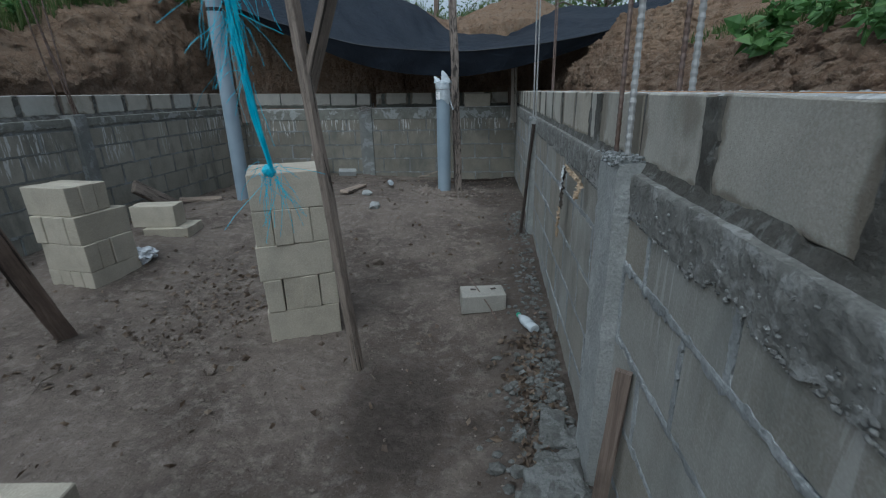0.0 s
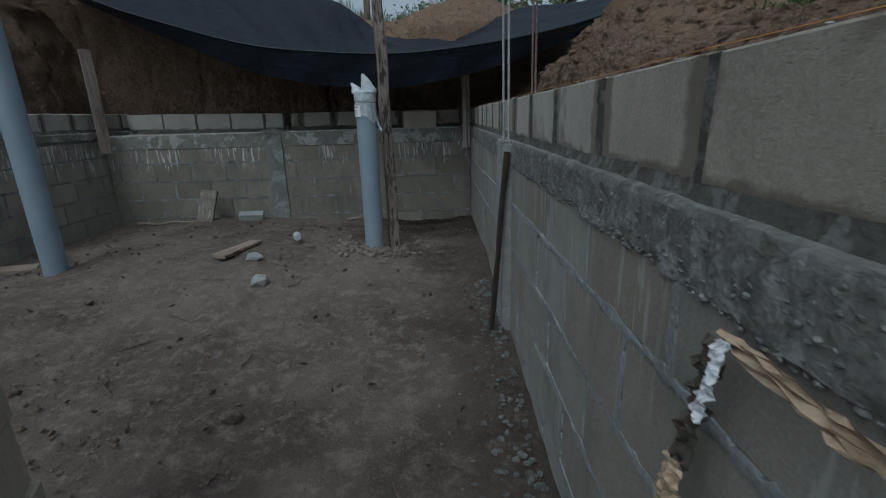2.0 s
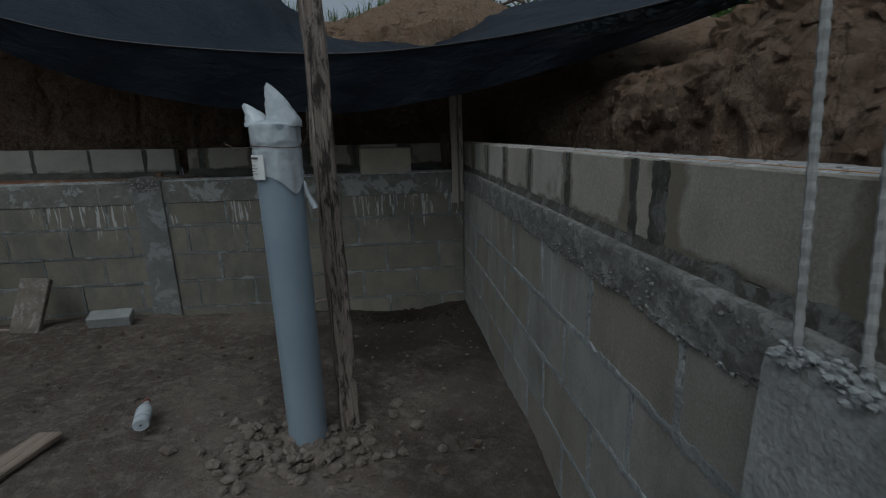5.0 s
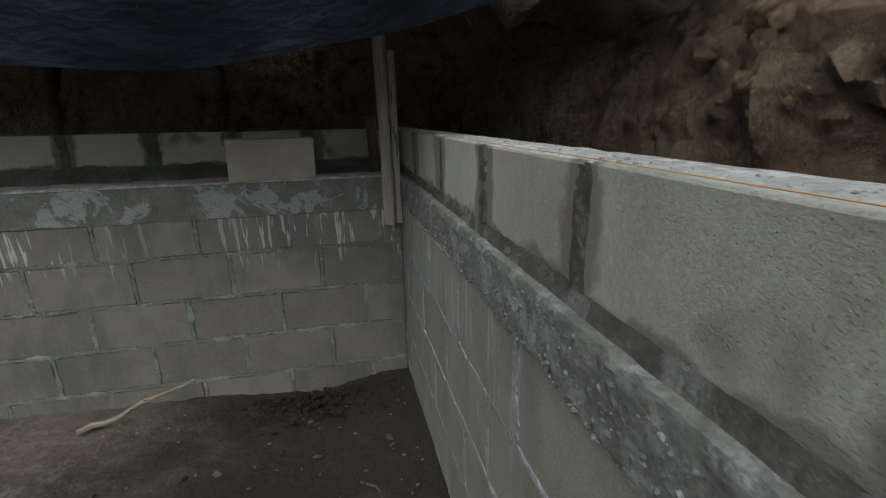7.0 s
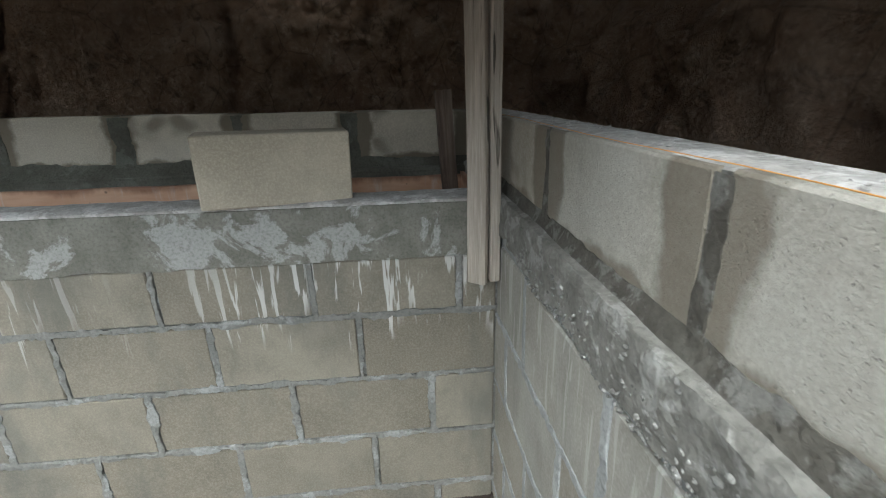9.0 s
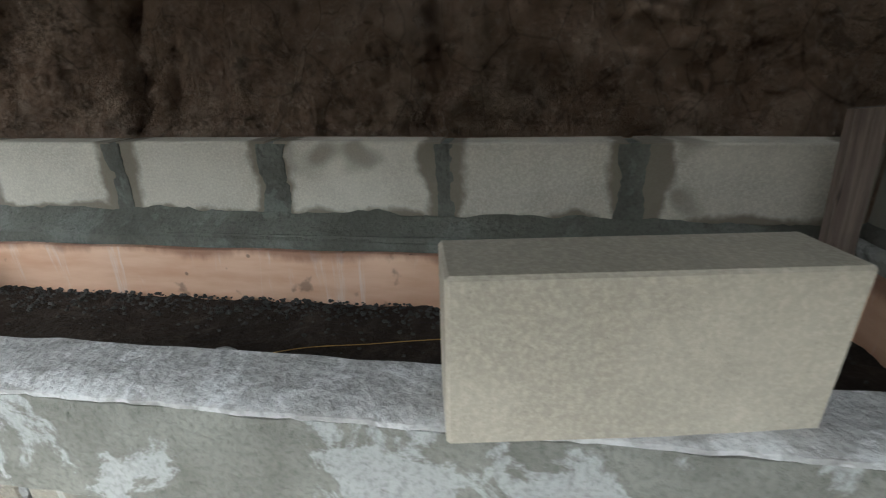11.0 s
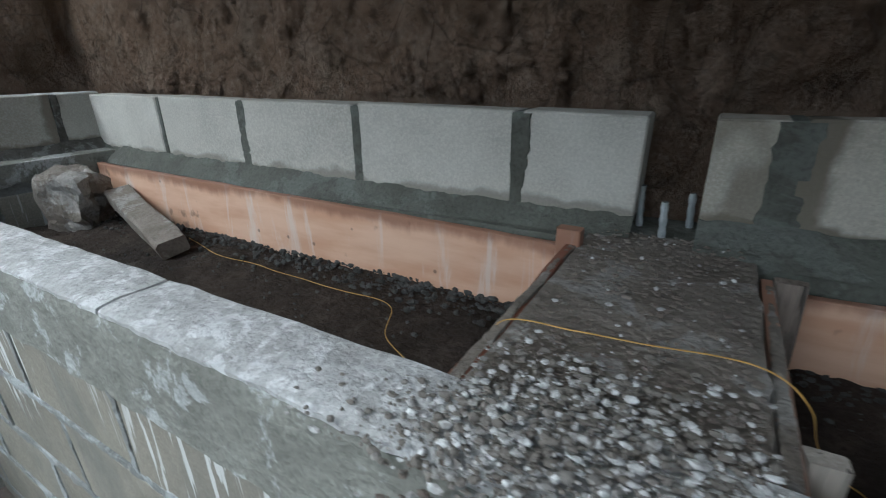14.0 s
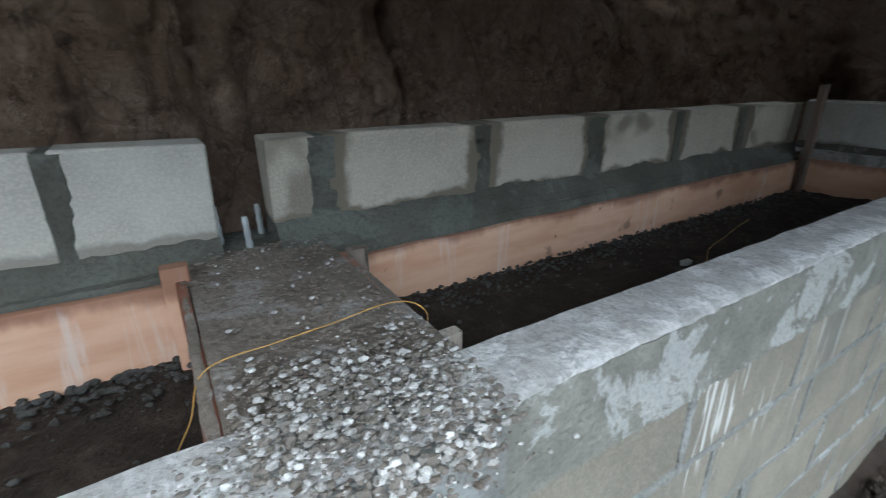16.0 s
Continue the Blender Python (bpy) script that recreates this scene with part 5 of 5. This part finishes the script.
# ---- growth on the banks ----
bpy.context.view_layer.update()
ground = bpy.data.objects["ground"]


def land(x, y):
    hit, p, nrm, _ = ground.ray_cast((x, y, 6), (0, 0, -1))
    return p.z if hit else 2.2


def grass(spots, label):
    bm = bmesh.new()
    for x, y, h in spots:
        z = land(x, y) - 0.01
        for _ in range(9):
            a = rnd.uniform(0, 6.3)
            d = Vector((math.cos(a), math.sin(a), 0))
            w = d.cross(Vector((0, 0, 1))) * 0.004
            p = Vector((x, y, z)) + d * rnd.uniform(0, 0.03)
            hh, lean = h * rnd.uniform(0.5, 1.2), rnd.uniform(0.1, 0.7)
            q, r = p + Vector((0, 0, hh * 0.6)) + d * lean * hh * 0.35, p + Vector((0, 0, hh * (0.95 - lean * 0.35))) + d * lean * hh
            v = [bm.verts.new(c) for c in (p - w, p + w, q + w, q - w, r)]
            bm.faces.new((v[0], v[1], v[2], v[3]))
            bm.faces.new((v[3], v[2], v[4]))
    return thing("grass", Matrix(), label, "grass", bm, M_GRASS, kind="stuff")


spots = []
for _ in range(420):
    y = rnd.uniform(0.8, 4.3)
    spots.append((1.25 + abs(rnd.gauss(0, 0.5)) + 0.10 * (y - 1), y, rnd.uniform(0.04, 0.14)))
for _ in range(900):
    spots.append((-5.35 - abs(rnd.gauss(0, 0.5)), rnd.uniform(2, 9), rnd.uniform(0.1, 0.35)))
for _ in range(350):
    spots.append((rnd.uniform(-4.5, 2.5), 9.5 + abs(rnd.gauss(0, 0.6)), rnd.uniform(0.1, 0.3)))
grass(spots, "green grass tufts along the top of the banks")


def weed(x, y, h, count, size, z=None):
    z = land(x, y) if z is None else z
    root = thing("broad_leaved_weed", pose(x, y, z), "broad-leaved green weed growing on the bank", "plant", group="weeds on the bank")
    stems, spots = bmesh.new(), []
    for _ in range(max(3, count // 10)):
        a, l = rnd.uniform(0, 6.3), rnd.uniform(0.5, 1.0)
        pts = [Vector((math.cos(a) * l * h * 0.5 * k * k, math.sin(a) * l * h * 0.5 * k * k, l * h * k * (1.15 - 0.4 * k))) for k in (0, 0.25, 0.5, 0.75, 1.0)]
        tube_bm(pts, lambda k: 0.005 - 0.003 * k, 5, stems)
        for _ in range(10):
            k = rnd.uniform(0.3, 1)
            i = min(3, int(k * 4))
            p = pts[i].lerp(pts[i + 1], k * 4 - i)
            b = rnd.uniform(0, 6.3)
            spots.append((p, (math.cos(b), math.sin(b), rnd.uniform(-0.5, 0.5)), rnd.uniform(0.6, 1.2)))
    part("stems", stems, M_LEAF, root)
    part("leaves", leaves_bm(spots, size), M_LEAF, root)


for x, y, h, c, s in ((1.25, 1.45, 0.26, 60, 0.085), (1.38, 1.75, 0.3, 70, 0.085), (1.22, 1.2, 0.26, 50, 0.085), (1.3, 1.6, 0.2, 50, 0.09), (1.45, 2.0, 0.25, 60, 0.08), (1.5, 1.3, 0.35, 80, 0.09), (1.35, 2.25, 0.2, 40, 0.07), (1.75, 1.9, 0.4, 90, 0.09), (1.95, 2.6, 0.4, 90, 0.08), (1.55, 2.2, 0.35, 50, 0.09), (1.6, 1.55, 0.5, 70, 0.11), (1.7, 2.9, 0.3, 40, 0.07), (1.5, 2.7, 0.25, 30, 0.06), (1.9, 3.6, 0.3, 40, 0.07)):
    weed(x, y, h, c, s)
for _ in range(34):
    y, z = rnd.uniform(1.15, 2.4), rnd.uniform(1.44, 1.85)
    hit, p, nrm, _ = ground.ray_cast((0.62, y, z), (1, 0, 0))
    if hit and p.x < 2:
        weed(p.x + 0.01, y, rnd.uniform(0.12, 0.26), rnd.choice((20, 30, 40)), rnd.uniform(0.055, 0.10), p.z)
for x, y, h in ((-5.5, 5.4, 0.5), (-5.4, 6.2, 0.45), (-5.6, 4.8, 0.5), (-5.5, 7.0, 0.5), (-5.8, 5.8, 0.7), (-5.5, 4.2, 0.4), (-5.7, 6.6, 0.6), (-5.5, 7.6, 0.5)):
    weed(x, y, h, 110, 0.07)


def tree(x, y, height, spread, crowns, leaf=0.12, label="leafy tree standing beyond the pit"):
    z = land(x, y) if abs(x) < 10 and abs(y) < 16 else 2.2
    root = thing("tree", pose(x, y, z), label, "tree", group="trees round the site")
    wood, spots = bmesh.new(), []
    trunk = [Vector((0.15 * noise.noise((x, y, k)), 0.15 * noise.noise((y, x, k)), height * 0.62 * k / 6)) for k in range(7)]
    tube_bm(trunk, lambda k: 0.14 * height / 6 * (1 - 0.7 * k) + 0.02, 9, wood, wob=0.06)
    for _ in range(crowns):
        a, r, h = rnd.uniform(0, 6.3), spread * math.sqrt(rnd.uniform(0.05, 1)), height * rnd.uniform(0.10, 1.0)
        c = Vector((math.cos(a) * r, math.sin(a) * r, h))
        b = trunk[min(6, 1 + int(h / height * 5))]
        tube_bm([b, b.lerp(c, 0.5) + Vector((0, 0, 0.1 * height * 0.3)), c], lambda k: 0.035 * (1 - 0.8 * k) * height / 6 + 0.006, 5, wood)
        for _ in range(70):
            d = Vector((rnd.gauss(0, 1), rnd.gauss(0, 1), rnd.gauss(0, 0.7)))
            spots.append((c + d * spread * 0.17, d + Vector((0, 0, -0.4)), rnd.uniform(0.6, 1.3)))
    part("trunk", wood, M_BARK, root, soft=True)
    part("crown", leaves_bm(spots, leaf), M_TREE, root)


for x, y, h, s, c in ((-8.0, 9.5, 5.0, 2.4, 46), (-9.5, 7.0, 5.5, 2.6, 46), (-7.2, 12.5, 5.0, 2.4, 40), (-4.5, 14.0, 4.2, 2.2, 36), (-10.5, 4.5, 5.5, 2.6, 40),
                      (3.2, 15.0, 3.2, 2.4, 46), (6.0, 14.5, 3.4, 2.2, 40), (4.8, 9.5, 2.6, 1.5, 36), (6.5, 6.5, 3.0, 1.8, 40), (1.2, 17.0, 2.4, 1.6, 26), (8.5, 10.5, 3.4, 2.4, 40), (5.0, 4.5, 2.4, 1.3, 36), (-1.5, 21.0, 3.0, 2.5, 30)):
    tree(x, y, h, s, c)


def stump(x, y):
    z = land(x, y)
    root = thing("tree_stump", pose(x, y, z - 0.05), "small dead stump with bare roots on the earth mound", "stump")
    bm = tube_bm([(0, 0, 0), (0.02, 0, 0.12), (0.0, 0, 0.24)], lambda k: 0.12 - 0.04 * k, 10, wob=0.15)
    part("bole", bm, M_BARK, root)
    for k in range(11):
        a = k * 0.57
        pts = [(0, 0, 0.2), (math.cos(a) * 0.15, math.sin(a) * 0.1, 0.26 + 0.05 * math.sin(k)), (math.cos(a) * 0.32, math.sin(a) * 0.2, 0.24 + 0.16 * math.sin(k * 2.1))]
        part("root", tube_bm(pts, lambda t: 0.018 * (1 - 0.8 * t), 5), M_BARK, root)


stump(0.25, 9.55)
for a, b in (((0.25, 9.6, 2.9), (1.6, 9.3, 2.75)),):
    thing("fallen_branch", Matrix(), "bare crooked branch lying over the mound", "branch", tube_bm([Vector(a).lerp(Vector(b), k / 8) + Vector((0, 0, 0.09 * math.sin(k * 1.3))) for k in range(9)], lambda t: 0.03 * (1 - 0.6 * t), 6), M_BARK)
thing("timber_post", pose(-1.05, 9.7, 3.2, 0, 1, 0), "thin brown post standing on the rear bank", "post", board_bm(0.09, 0.09, 1.8, 8, 0.006, 55), M_WOOD_DARK)


# ---- crumbly relief of the cut faces and the beam ----
clods = bmesh.new()
for _ in range(2600):
    if rnd.random() < 0.62:
        o, d = (rnd.uniform(-4.3, 0.9), 7.9, rnd.uniform(1.38, 2.1)), (0, 1, 0)
    else:
        o, d = (0.60, rnd.uniform(1.0, 8.0), rnd.uniform(1.38, 2.0)), (1, 0, 0)
    hit, p, nrm, _ = ground.ray_cast(o, d)
    if hit:
        s = rnd.choice((0.02, 0.025, 0.03, 0.04, 0.06, 0.09))
        stone_bm(s, clods, p + Vector(d) * s * 0.18, 0.9)
for _ in range(1400):
    x, y = rnd.uniform(0.95, 2.2), rnd.uniform(1.0, 6.2)
    hit, p, nrm, _ = ground.ray_cast((x, y, 5), (0, 0, -1))
    if hit:
        stone_bm(rnd.choice((0.02, 0.03, 0.04, 0.06, 0.10)), clods, p, 0.8)
tagged(part("clods", clods, M_BANK, ground, soft=False), kind="stuff")
grit = bmesh.new()
for _ in range(3200):
    u = -rnd.uniform(0.2, 7.4)
    k = rnd.random() ** 2.2
    stone_bm(rnd.choice((0.003, 0.004, 0.005, 0.007, 0.009, 0.012)), grit, (u, -0.005, 1.048 + 0.02 * noise.noise((u * 6, 1.055, 2.0)) + 0.11 * k), 0.8)
tagged(part("exposed_aggregate", grit, M_GRIT, right), kind="stuff")
